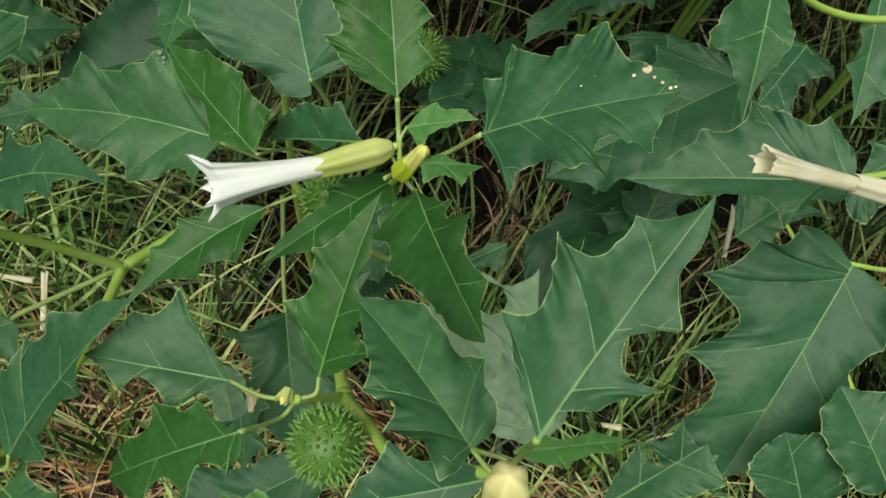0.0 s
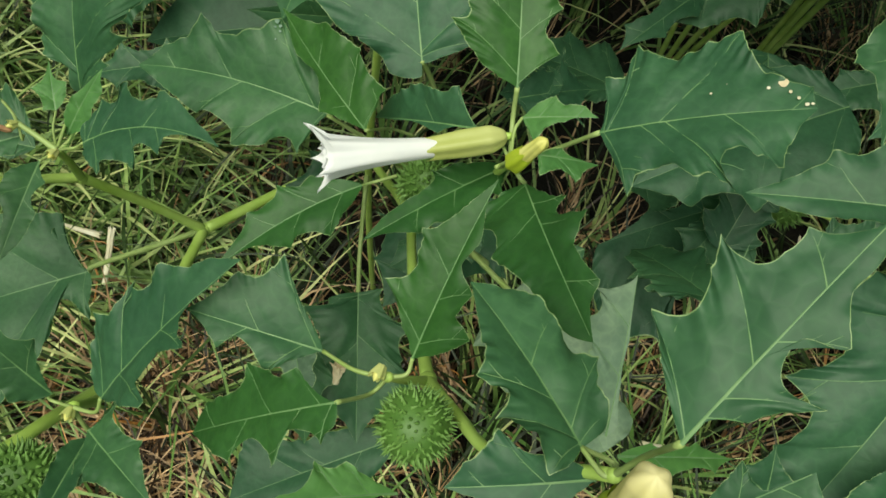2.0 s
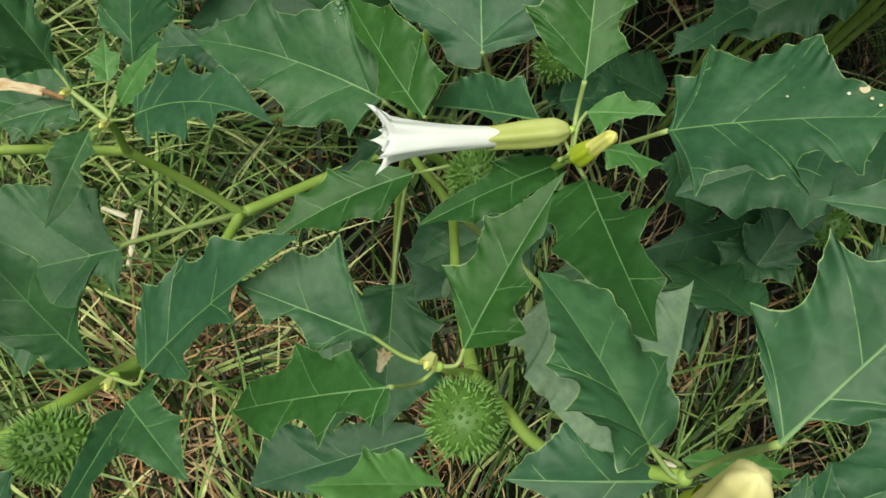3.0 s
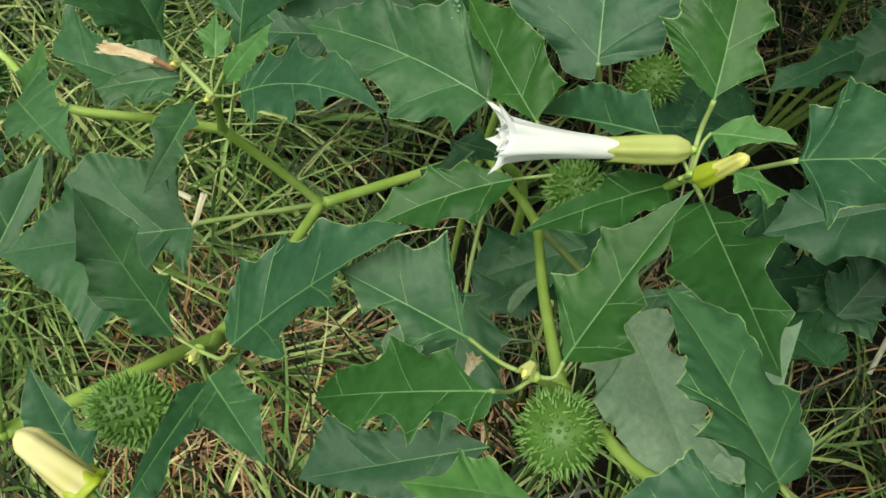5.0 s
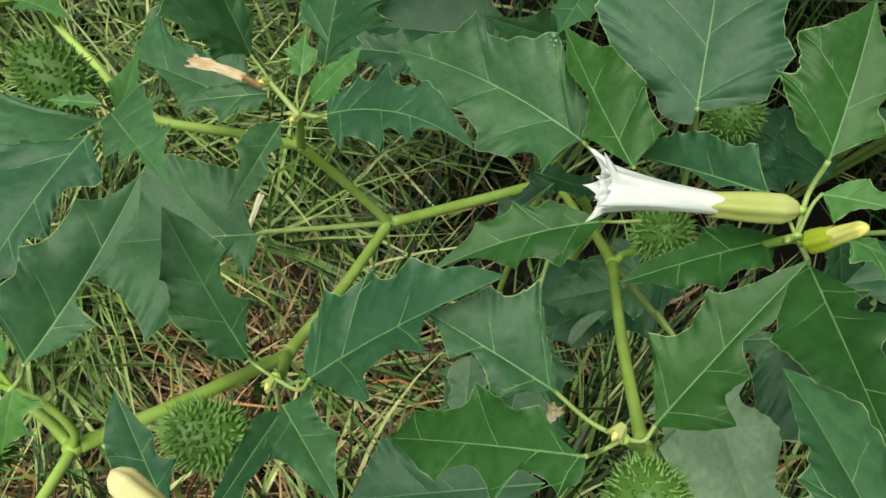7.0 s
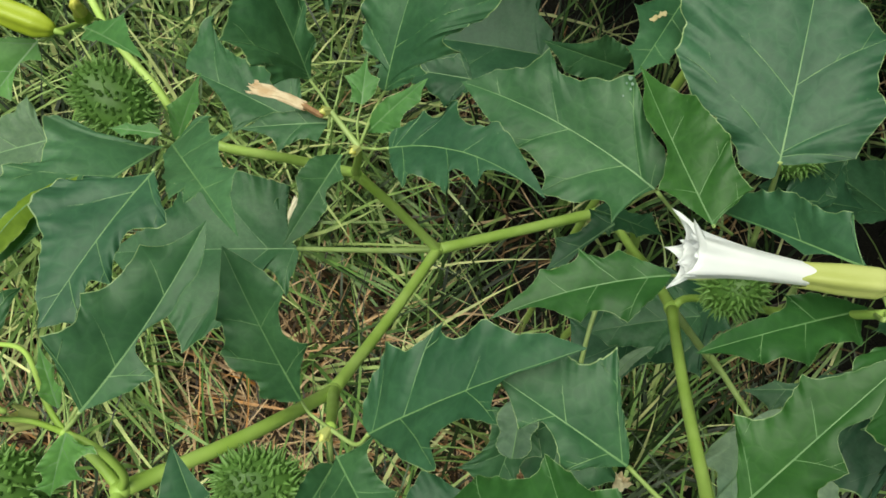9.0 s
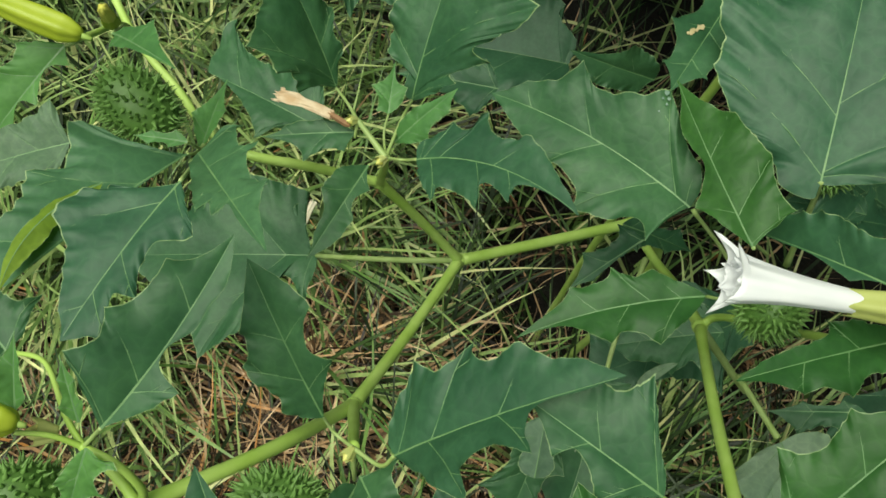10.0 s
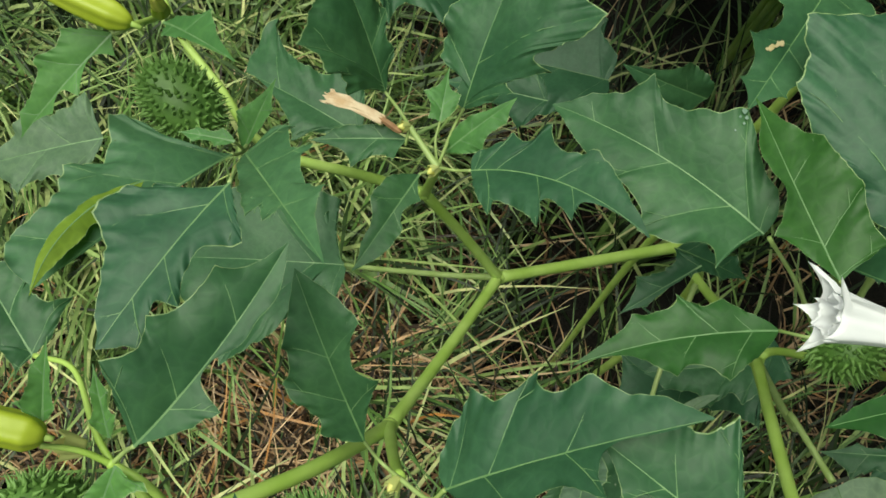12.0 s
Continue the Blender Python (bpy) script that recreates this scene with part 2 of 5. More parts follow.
def margin_line(stops, seed):
    """A margin from base to tip through teeth (along, out) and rounded bays or lobes (along, out, 0), in lengths of the leaf."""
    rng = random.Random(seed)
    p = [Vector((0.0, 0.0))] + [Vector(q[:2]) for q in stops] + [Vector((1.0, 0.0))]
    sharp = [True] + [len(q) == 2 for q in stops] + [True]
    pts, marks = [], []
    for i in range(len(p) - 1):
        a, b = p[i], p[i + 1]
        chord = b - a
        gap = chord.length
        side = Vector((chord.y, -chord.x))  # towards the midrib
        if side.y > 0:
            side = -side
        m0 = None if sharp[i] else (b - p[i - 1]) * 0.5
        m1 = None if sharp[i + 1] else (p[i + 2] - a) * 0.5
        if m0 is None and m1 is None:
            m0, m1 = chord + side * 0.30, chord - side * 0.22
        elif m0 is None:
            m0 = chord * 1.5 - m1 * 0.5
        elif m1 is None:
            m1 = chord * 1.5 - m0 * 0.5
        steps = max(6, int(gap * 80))
        if 0 < i and sharp[i]:
            marks.append(len(pts))
        size = min(0.020, gap * 0.085) * rng.uniform(0.6, 1.2)
        for k in range(steps):
            t = k / steps
            q = a * (2 * t ** 3 - 3 * t * t + 1) + m0 * (t ** 3 - 2 * t * t + t) + b * (3 * t * t - 2 * t ** 3) + m1 * (t ** 3 - t * t)
            rough = noise.noise(Vector((q.x * 17, q.y * 17, seed * 1.7))) + 0.7 * noise.noise(Vector((q.x * 38, q.y * 38, seed * 2.9)))
            q.y += size * rough * math.sin(math.pi * t) ** 0.7 * min(1.0, q.y * 6)
            pts.append((q.x, max(0.004, q.y)))
    pts[0] = (0.0, 0.0)
    pts.append((1.0, 0.0))
    return pts, marks


leaf_count = [0]
leaf_surface = {}


def leaf(plant, base, length, heading, pitch, roll, left, right, fold=0.31, arch=0.07, wave=0.075, hollow=0.78,
         mats=None, curl=0.0, bow=0.0, label=""):
    """A toothed leaf: blade with a pale margin, and its veins. left, right: the teeth, (along, out) in lengths of the leaf."""
    leaf_count[0] += 1
    seed = leaf_count[0]
    frame_m = (Matrix.Translation(base) @ Matrix.Rotation(radians(heading), 4, "Z") @ Matrix.Rotation(radians(-pitch), 4, "Y")
               @ Matrix.Rotation(radians(roll), 4, "X"))
    k_steps = 9
    off = Vector((seed * 3.7, seed * 1.3, 0))

    def lift(u, v):
        a = abs(v)
        h = arch * 4 * u * (1 - u) * 0.5 + fold * a * (1 - 0.4 * u) - fold * 0.9 * a * a
        h += curl * max(0.0, u - 0.55) ** 2 * -2.0
        far = min(1.0, a * 3.2)
        h += wave * far * noise.noise(Vector((u * 4.2, v * 4.2, 0)) + off) + wave * 0.45 * far * noise.noise(Vector((u * 11, v * 11, 3)) + off)
        h += 0.003 * noise.noise(Vector((u * 9, v * 9, 8)) + off)
        return h

    def place(u, v, puff=0.0):
        return Vector((u * length, (v + bow * 4 * u * (1 - u)) * length, (lift(u, v) + puff) * length))

    verts, faces, fm = [], [], []
    ribs = []
    for sign, teeth in ((1, left), (-1, right)):
        traced = any(len(q) == 3 for q in teeth)
        line, marks = margin_line(teeth, seed * 2 + sign) if traced else tooth_line(teeth, hollow * 1.1, seed * 2 + sign)
        n = len(line)
        # where each margin point's rib leaves the midrib
        stops_i = [0] + marks + [n - 1]
        roots = [0.0]
        for i in marks:
            u, v = line[i]
            roots.append(min(0.94, max(roots[-1] + 0.02, u - 0.75 * v)))
        roots.append(1.0)
        start = len(verts)
        rim = min(0.06, 0.00030 / length / 0.25)
        ks = [k / (k_steps - 1) * (1 - rim) for k in range(k_steps)] + [1.0]
        for i, (u, v) in enumerate(line):
            j = max(q for q in range(len(stops_i) - 1) if stops_i[q] <= i) if i < n - 1 else len(stops_i) - 2
            t = (i - stops_i[j]) / max(1, stops_i[j + 1] - stops_i[j])
            m = roots[j] + (roots[j + 1] - roots[j]) * t
            for k in ks:
                bend = 0.06 * math.sin(math.pi * k) * v
                puff = (0.015 if j else 0.003) * math.sin(math.pi * t) * math.sin(math.pi * min(1.0, k * 1.1)) * min(1.0, v * 4)
                puff += 0.055 * k ** 4 * noise.noise(Vector((u * 6.5 + sign * 9, v * 6.5, seed * 2.3))) * min(1.0, v * 4)
                puff += 0.034 * k ** 6 * noise.noise(Vector((u * 19 + sign * 5, v * 19, seed * 1.1))) * min(1.0, v * 5)
                verts.append(place(m + (u - m) * k + bend, sign * v * k, puff))
        c = len(ks)
        for i in range(n - 1):
            for k in range(c - 1):
                a = start + i * c + k
                q = (a, a + 1, a + 1 + c, a + c)
                faces.append(q if sign < 0 else q[::-1])
                fm.append(1 if k == c - 2 else 0)
        for i, r in zip(marks, roots[1:-1]):
            ribs.append((r, line[i][0], sign * line[i][1]))
    verts = [frame_m @ v for v in verts]
    blade = mesh_part("leaf", verts, faces, mats or (LEAF, MARGIN), plant, label, fm)
    # veins: a tapered midrib and one rib to each tooth, half sunk in the blade
    vv, vf = [], []

    def rib(path, w0, w1):
        m0 = len(vv)
        for i, (u, v) in enumerate(path):
            t = i / (len(path) - 1)
            w = (w0 + (w1 - w0) * t) / length
            a, b = path[min(i + 1, len(path) - 1)], path[max(i - 1, 0)]
            du, dv = a[0] - b[0], a[1] - b[1]
            s = math.hypot(du, dv) or 1
            nu, nv = -dv / s * w, du / s * w
            for q, hgt in ((-1, -0.0001), (0, 0.00012), (1, -0.0001)):
                p = place(u + nu * q, v + nv * q) + Vector((0, 0, hgt + w * length * 0.18 * (q == 0)))
                vv.append(frame_m @ p)
        for i in range(len(path) - 1):
            for q in (0, 1):
                a = m0 + i * 3 + q
                vf.append((a, a + 3, a + 4, a + 1))

    rib([(i / 40 * 0.97, 0.0) for i in range(41)], 0.00066, 0.00018)
    for r, u, v in ribs:
        if abs(v) > 0.08:
            rib([(r + (u - r) * k + 0.06 * math.sin(math.pi * k) * abs(v), v * k) for k in [q / 14 * 0.94 for q in range(15)]], 0.00029, 0.00009)
            # two forks off each side rib, towards the tip
            for k0, k1 in ((0.38, 0.62), (0.64, 0.86)):
                u0, v0 = r + (u - r) * k0 + 0.06 * math.sin(math.pi * k0) * abs(v), v * k0
                rib([(u0 + (0.30 * abs(v)) * q / 6, v0 + v * (k1 - k0) * 0.5 * q / 6) for q in range(7)], 0.00017, 0.00005)
    mesh_part("vein", vv, vf, VEIN, blade)
    leaf_surface[blade.name] = lambda u, v: frame_m @ (place(u, v) + Vector((0, 0, 0.0012)))
    return blade


# ---- ground and grass ----
def ground():
    bm = bmesh.new()
    n = 60
    size = lambda i: math.copysign(abs(i / n * 2 - 1) ** 4 * 400 + abs(i / n * 2 - 1) * 2.0, i - n / 2)
    rows = [[bm.verts.new((size(i) + 0.1, size(j) + 0.1, 0.02 * noise.noise((size(i) * 1.5, size(j) * 1.5, 0)) - 0.22)) for i in range(n + 1)] for j in range(n + 1)]
    for j in range(n):
        for i in range(n):
            bm.faces.new((rows[j][i], rows[j][i + 1], rows[j + 1][i + 1], rows[j + 1][i]))
    me = bpy.data.meshes.new("ground")
    bm.to_mesh(me)
    bm.free()
    me.materials.append(SHADED_SOIL)
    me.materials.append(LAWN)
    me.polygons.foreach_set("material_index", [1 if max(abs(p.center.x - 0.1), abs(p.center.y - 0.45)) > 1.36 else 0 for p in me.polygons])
    tagged(new("ground", me), "soil with grass roots under matted grass, gap shade in its dark colour", "ground", kind="structure")


ground()


def blades(name, count, area, length, width, flat, mat, label, seed, z=0.0, bare=(), lean=2.35, spread=0.6, curl=0.3):
    """Many grass blades as one mesh: each a bent, tapered strip of four pieces."""
    rng = np.random.default_rng(seed)
    x0, x1, y0, y1 = area
    x, y = rng.uniform(x0, x1, count), rng.uniform(y0, y1, count)
    # tufts: blades that spring from one crown and lean the same way
    tufts = max(1, count // 26)
    tx, ty, ta = rng.uniform(x0, x1, tufts), rng.uniform(y0, y1, tufts), rng.normal(lean, spread, tufts)
    pick = rng.integers(0, tufts, count)
    tuft = rng.random(count) < 0.8
    x = np.where(tuft, tx[pick] + rng.normal(0, 0.016, count), x)
    y = np.where(tuft, ty[pick] + rng.normal(0, 0.016, count), y)
    turn = np.where(tuft, ta[pick] + rng.normal(0, 0.30, count), rng.normal(lean, spread, count) + np.where(rng.random(count) < 0.35, np.pi, 0.0))
    for bx, by, br in bare:  # blades left out over these spots
        keep = (np.hypot(x - bx, y - by) > br * rng.uniform(0.5, 1.2, len(x))) | (rng.random(len(x)) < 0.12)
        x, y, turn = x[keep], y[keep], turn[keep]
    count = len(x)
    ln = rng.uniform(*length, count)
    w = rng.uniform(*width, count) / 2
    rise = np.clip(rng.normal(flat, 0.32, count), 0.02, 1.35)
    droop = rng.uniform(0.3, 1.5, count)
    sway = rng.normal(0, curl, count)
    segs = 6
    verts = np.zeros((count, segs + 1, 2, 3))
    px, py, pz = x.copy(), y.copy(), np.full(count, z) + rng.uniform(-0.02, 0.03, count)
    for s in range(segs + 1):
        t = s / segs
        el = rise - droop * t
        az = turn + sway * t
        ww = w * (1 - t ** 2.2) + 0.0002
        sx, sy = -np.sin(az), np.cos(az)
        tw = np.sin(t * 2 + sway * 6) * 0.5
        verts[:, s, 0] = np.stack([px - sx * ww, py - sy * ww, pz - tw * ww], 1)
        verts[:, s, 1] = np.stack([px + sx * ww, py + sy * ww, pz + tw * ww], 1)
        d = ln / segs
        px, py = px + np.cos(az) * np.cos(el) * d, py + np.sin(az) * np.cos(el) * d
        pz = np.maximum(pz + np.sin(el) * d, z - 0.01 + rng.uniform(0, 0.10, count))
    idx = np.arange(count * (segs + 1) * 2).reshape(count, segs + 1, 2)
    faces = np.stack([idx[:, :-1, 0], idx[:, :-1, 1], idx[:, 1:, 1], idx[:, 1:, 0]], -1).reshape(-1, 4)
    me = bpy.data.meshes.new(name)
    me.from_pydata(verts.reshape(-1, 3).tolist(), [], faces.tolist())
    me.materials.append(mat)
    me.update()
    tagged(new(name, me), label, "grass", kind="stuff")


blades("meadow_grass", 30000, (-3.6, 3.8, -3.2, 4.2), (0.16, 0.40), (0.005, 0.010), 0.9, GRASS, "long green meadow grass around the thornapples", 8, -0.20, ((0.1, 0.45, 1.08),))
# first a bare soil patch; the others bare near-black soil as plant shade
THIN = ((-0.15, 0.98, 0.38), (0.42, 0.88, 0.30), (0.75, 0.98, 0.36), (0.64, 0.66, 0.20), (0.26, 0.44, 0.20))
AREA = (-1.3, 1.5, -0.85, 1.75)
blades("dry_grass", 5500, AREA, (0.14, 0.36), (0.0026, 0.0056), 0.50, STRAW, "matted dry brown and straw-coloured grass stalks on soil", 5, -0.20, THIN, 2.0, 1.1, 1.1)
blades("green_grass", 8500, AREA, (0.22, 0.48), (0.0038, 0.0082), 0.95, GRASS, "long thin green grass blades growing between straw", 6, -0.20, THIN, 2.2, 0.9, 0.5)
blades("thatch", 3000, (-1.15, 0.95, -0.7, 1.0), (0.06, 0.18), (0.0020, 0.0048), 0.25, THATCH, "matted brown dead grass thatch close to the soil, darkened as gap shade", 11, -0.215, THIN, 2.2, 1.3, 0.9)
blades("dead_grass", 1700, (-0.50, 0.26, -0.45, 0.12), (0.14, 0.36), (0.0028, 0.0058), 0.55, STRAW, "tuft of dead straw-coloured grass", 12, -0.19, (), 2.0, 1.2, 1.2)
blades("tall_grass", 2100, (-1.05, -0.30, -0.35, 0.42), (0.28, 0.50), (0.0050, 0.0100), 0.75, GRASS_PALE, "long pale green grass blades leaning over each other", 9, -0.19, (), 0.1, 0.6, 0.4)

# ---- the plants ----
plant = tagged(new("thornapple_plant"), "flowering thornapple with toothed dark green leaves and spiny capsules", "plant")
plant_right = tagged(new("thornapple_plant"), "neighbouring thornapple with large toothed leaves and a withered flower", "plant")

smeared = leaf(plant, (0.194, 0.073, 0.886), 0.117, -171, -13, -22,
     ((0.06, 0.23), (0.13, 0.18, 0), (0.24, 0.26, 0), (0.38, 0.30), (0.42, 0.22, 0), (0.53, 0.18, 0), (0.59, 0.20), (0.76, 0.13, 0)),
     ((0.00, 0.08, 0), (0.05, 0.15), (0.12, 0.17, 0), (0.24, 0.26, 0), (0.31, 0.32), (0.41, 0.23, 0), (0.56, 0.18, 0), (0.68, 0.25), (0.74, 0.15, 0), (0.87, 0.10)), fold=0.40, wave=0.045, bow=-0.042)
leaf(plant, (0.224, 0.056, 0.924), 0.093, 148, -11, -47,
     ((0.23, 0.11, 0), (0.30, 0.16), (0.38, 0.09, 0), (0.47, 0.04, 0), (0.58, 0.06), (0.74, 0.07, 0), (0.86, 0.02, 0)),
     ((0.04, 0.09, 0), (0.07, 0.23), (0.18, 0.20, 0), (0.34, 0.24), (0.54, 0.20, 0), (0.63, 0.19)), mats=(LEAF_FRESH, MARGIN), fold=-0.12, wave=0.045)
leaf(plant, (0.273, 0.066, 0.959), 0.085, 166, -48, -34,
     ((0.18, 0.01, 0), (0.28, 0.06), (0.53, 0.01, 0), (0.75, 0.01, 0)),
     ((0.11, 0.09, 0), (0.17, 0.20), (0.30, 0.16, 0), (0.50, 0.20), (0.77, 0.13, 0)), fold=0.40, wave=0.045)
leaf(plant, (0.225, 0.114, 0.911), 0.105, 125, 17, -19,
     ((-0.08, 0.02, 0), (-0.05, 0.16, 0), (0.06, 0.22, 0), (0.21, 0.41, 0), (0.42, 0.54), (0.49, 0.52, 0), (0.71, 0.57)),
     ((-0.01, 0.05, 0), (0.05, 0.29), (0.13, 0.31, 0), (0.26, 0.38), (0.45, 0.31, 0), (0.60, 0.35)), fold=0.18, wave=0.05)
leaf(plant, (0.279, 0.086, 0.971), 0.066, 119, 22, -5,
     ((0.15, 0.26, 0), (0.42, 0.46), (0.45, 0.34, 0), (0.67, 0.40)),
     ((0.15, 0.12, 0), (0.22, 0.26), (0.38, 0.16, 0), (0.51, 0.27)), mats=(LEAF_FRESH, MARGIN), fold=0.31, wave=0.045)
flecked = leaf(plant, (0.319, 0.082, 0.977), 0.083, 21, 33, -7,
     ((0.02, 0.15, 0), (0.01, 0.34), (0.11, 0.33, 0), (0.17, 0.54), (0.33, 0.41, 0), (0.69, 0.52), (0.74, 0.30, 0), (0.86, 0.17, 0), (0.99, 0.13)),
     ((0.11, 0.25, 0), (0.17, 0.42), (0.26, 0.27, 0), (0.47, 0.35), (0.54, 0.34, 0), (0.65, 0.43), (0.59, 0.29, 0), (0.67, 0.20, 0), (0.85, 0.33), (0.88, 0.19, 0)), fold=0.07, wave=0.045)
leaf(plant, (0.287, 0.081, 0.960), 0.034, 15, 29, 12,
     ((0.21, 0.17, 0), (0.44, 0.28), (0.54, 0.17, 0), (0.83, 0.15)),
     ((0.11, 0.17, 0), (0.23, 0.36), (0.43, 0.11, 0), (0.58, 0.08), (0.74, 0.01, 0)), mats=(LEAF_YOUNG, MARGIN), fold=0.31, wave=0.045)
leaf(plant, (0.301, 0.055, 0.982), 0.031, 33, -19, 8,
     ((0.12, 0.07, 0), (0.34, 0.13), (0.51, 0.04, 0)),
     ((-0.04, 0.31), (0.24, 0.19, 0), (0.36, 0.22, 0), (0.54, 0.33), (0.71, 0.14, 0)), mats=(LEAF_YOUNG, MARGIN), fold=0.31, wave=0.045)
leaf(plant, (0.293, 0.079, 0.924), 0.087, -118, 7, 12,
     ((0.25, 0.18), (0.41, 0.13, 0), (0.57, 0.21), (0.65, 0.13, 0), (0.76, 0.14), (0.83, 0.07, 0)),
     ((0.20, 0.08, 0), (0.42, 0.14, 0), (0.47, 0.16), (0.52, 0.08, 0), (0.78, 0.06, 0)), mats=(LEAF_FRESH, MARGIN), fold=0.40, wave=0.045)
leaf(plant, (0.297, -0.034, 0.944), 0.081, 94, 35, -24,
     ((0.19, 0.15, 0), (0.31, 0.28), (0.42, 0.17, 0), (0.63, 0.21), (0.70, 0.13, 0)),
     ((0.15, 0.17, 0), (0.28, 0.26), (0.33, 0.15, 0), (0.47, 0.17), (0.55, 0.04, 0), (0.70, 0.07, 0), (0.85, 0.01)), mats=(LEAF_FRESH, MARGIN), fold=0.40, wave=0.045)
leaf(plant, (0.302, 0.058, 0.951), 0.095, -55, 29, 39,
     ((0.22, 0.09, 0), (0.30, 0.16), (0.35, 0.09, 0), (0.50, 0.22), (0.57, 0.10, 0), (0.79, 0.13), (0.87, 0.05, 0)),
     ((0.06, 0.15, 0), (0.20, 0.26), (0.31, 0.19, 0), (0.43, 0.24), (0.63, 0.15, 0), (0.89, 0.09, 0)), mats=(LEAF_FRESH, MARGIN), fold=0.40, wave=0.045)
leaf(plant, (0.354, -0.052, 1.025), 0.066, 146, -16, 16,
     ((-0.05, 0.12, 0), (-0.05, 0.23), (0.09, 0.24, 0), (0.26, 0.34), (0.33, 0.24, 0), (0.48, 0.31), (0.60, 0.19, 0)),
     ((0.02, 0.14, 0), (0.08, 0.20), (0.22, 0.23, 0), (0.34, 0.33), (0.45, 0.25, 0), (0.63, 0.25), (0.80, 0.24, 0), (0.90, 0.12, 0)), fold=0.31, wave=0.045)
leaf(plant, (0.335, 0.090, 0.746), 0.122, -34, 4, 0,
     ((-0.03, 0.12, 0), (0.00, 0.26, 0), (0.10, 0.24, 0), (0.21, 0.15, 0), (0.33, 0.25, 0), (0.45, 0.29, 0), (0.56, 0.24, 0), (0.66, 0.17, 0), (0.85, 0.24, 0), (0.97, 0.20, 0)),
     ((0.02, 0.10, 0), (0.06, 0.20, 0), (0.13, 0.31, 0), (0.18, 0.37), (0.23, 0.31, 0), (0.31, 0.32, 0), (0.36, 0.36), (0.45, 0.33, 0), (0.75, 0.24, 0), (0.95, 0.10, 0)), mats=(LEAF_PALE, MARGIN), fold=0.12, wave=0.05)
leaf(plant, (0.358, -0.056, 1.087), 0.068, 76, 25, -21,
     ((0.02, 0.03, 0), (0.10, 0.15, 0), (0.27, 0.37), (0.33, 0.27, 0), (0.43, 0.27, 0), (0.61, 0.36), (0.59, 0.29, 0), (0.62, 0.19, 0), (0.74, 0.16, 0), (0.80, 0.17), (0.83, 0.10, 0), (0.92, 0.02, 0)),
     ((0.14, 0.02, 0), (0.19, 0.10), (0.27, 0.14, 0), (0.38, 0.24), (0.35, 0.12, 0), (0.40, 0.06, 0), (0.50, 0.05, 0), (0.54, 0.14, 0), (0.57, 0.17), (0.68, 0.08, 0), (0.73, 0.06, 0), (0.85, 0.06, 0)), fold=-0.12, wave=0.05)
leaf(plant_right, (0.489, 0.093, 0.980), 0.111, -97, -29, 7,
     ((0.04, 0.15, 0), (0.24, 0.23), (0.32, 0.19, 0), (0.55, 0.22), (0.66, 0.22, 0), (0.90, 0.08)),
     ((-0.05, 0.13, 0), (-0.04, 0.25), (0.06, 0.27, 0), (0.09, 0.36), (0.22, 0.40, 0), (0.31, 0.48), (0.37, 0.30, 0), (0.46, 0.27, 0), (0.61, 0.38), (0.65, 0.23, 0), (0.78, 0.22, 0), (0.85, 0.26), (0.95, 0.18, 0), (1.04, 0.07)), fold=0.20, wave=0.045)
leaf(plant_right, (0.454, 0.093, 1.030), 0.084, -168, -24, -9,
     ((0.03, 0.07, 0), (0.09, 0.12), (0.19, 0.11, 0), (0.30, 0.24), (0.39, 0.10, 0), (0.69, 0.09, 0)),
     ((0.01, 0.13, 0), (0.11, 0.28), (0.21, 0.24, 0), (0.44, 0.38), (0.48, 0.25, 0), (0.66, 0.22), (0.73, 0.13, 0)), fold=0.31, wave=0.045)
leaf(plant_right, (0.401, 0.168, 1.040), 0.072, -85, -8, 6,
     ((0.33, 0.12, 0), (0.52, 0.15), (0.78, 0.03, 0)),
     ((0.38, 0.22, 0), (0.65, 0.28), (0.69, 0.14, 0)), fold=0.31, wave=0.045)
leaf(plant_right, (0.488, 0.338, 0.600), 0.130, -134, -9, -4,
     ((0.26, 0.56), (0.84, 0.92), (1.13, 0.75),),
     ((0.26, 0.16), (0.53, 0.17),), hollow=0.35)
leaf(plant, (0.393, -0.010, 0.900), 0.077, 110, 23, -5,
     ((0.04, 0.21), (0.22, 0.39), (0.67, 0.39), (0.95, 0.36),),
     ((0.09, 0.06), (0.35, 0.02), (0.59, 0.02),), mats=(LEAF_PALE, MARGIN))
leaf(plant, (0.281, -0.068, 0.969), 0.097, -149, -51, 3,
     ((0.00, 0.08, 0), (0.07, 0.15), (0.15, 0.09, 0), (0.29, 0.09, 0), (0.34, 0.21), (0.45, 0.09, 0), (0.57, 0.10, 0), (0.64, 0.16), (0.77, 0.10, 0)),
     ((0.10, 0.05, 0), (0.20, 0.16), (0.32, 0.14, 0), (0.54, 0.24), (0.59, 0.14, 0), (0.87, 0.12)), mats=(LEAF_FRESH, MARGIN), fold=0.06, wave=0.045)
leaf(plant, (0.263, -0.047, 0.931), 0.059, -167, 2, -10,
     ((0.12, 0.08, 0), (0.34, 0.26), (0.51, 0.11, 0), (0.63, 0.09, 0), (0.70, 0.20), (0.85, 0.07, 0)),
     ((0.08, 0.11, 0), (0.28, 0.31, 0), (0.47, 0.57), (0.57, 0.37, 0), (0.73, 0.35), (0.86, 0.14, 0)), fold=0.40, wave=0.045)
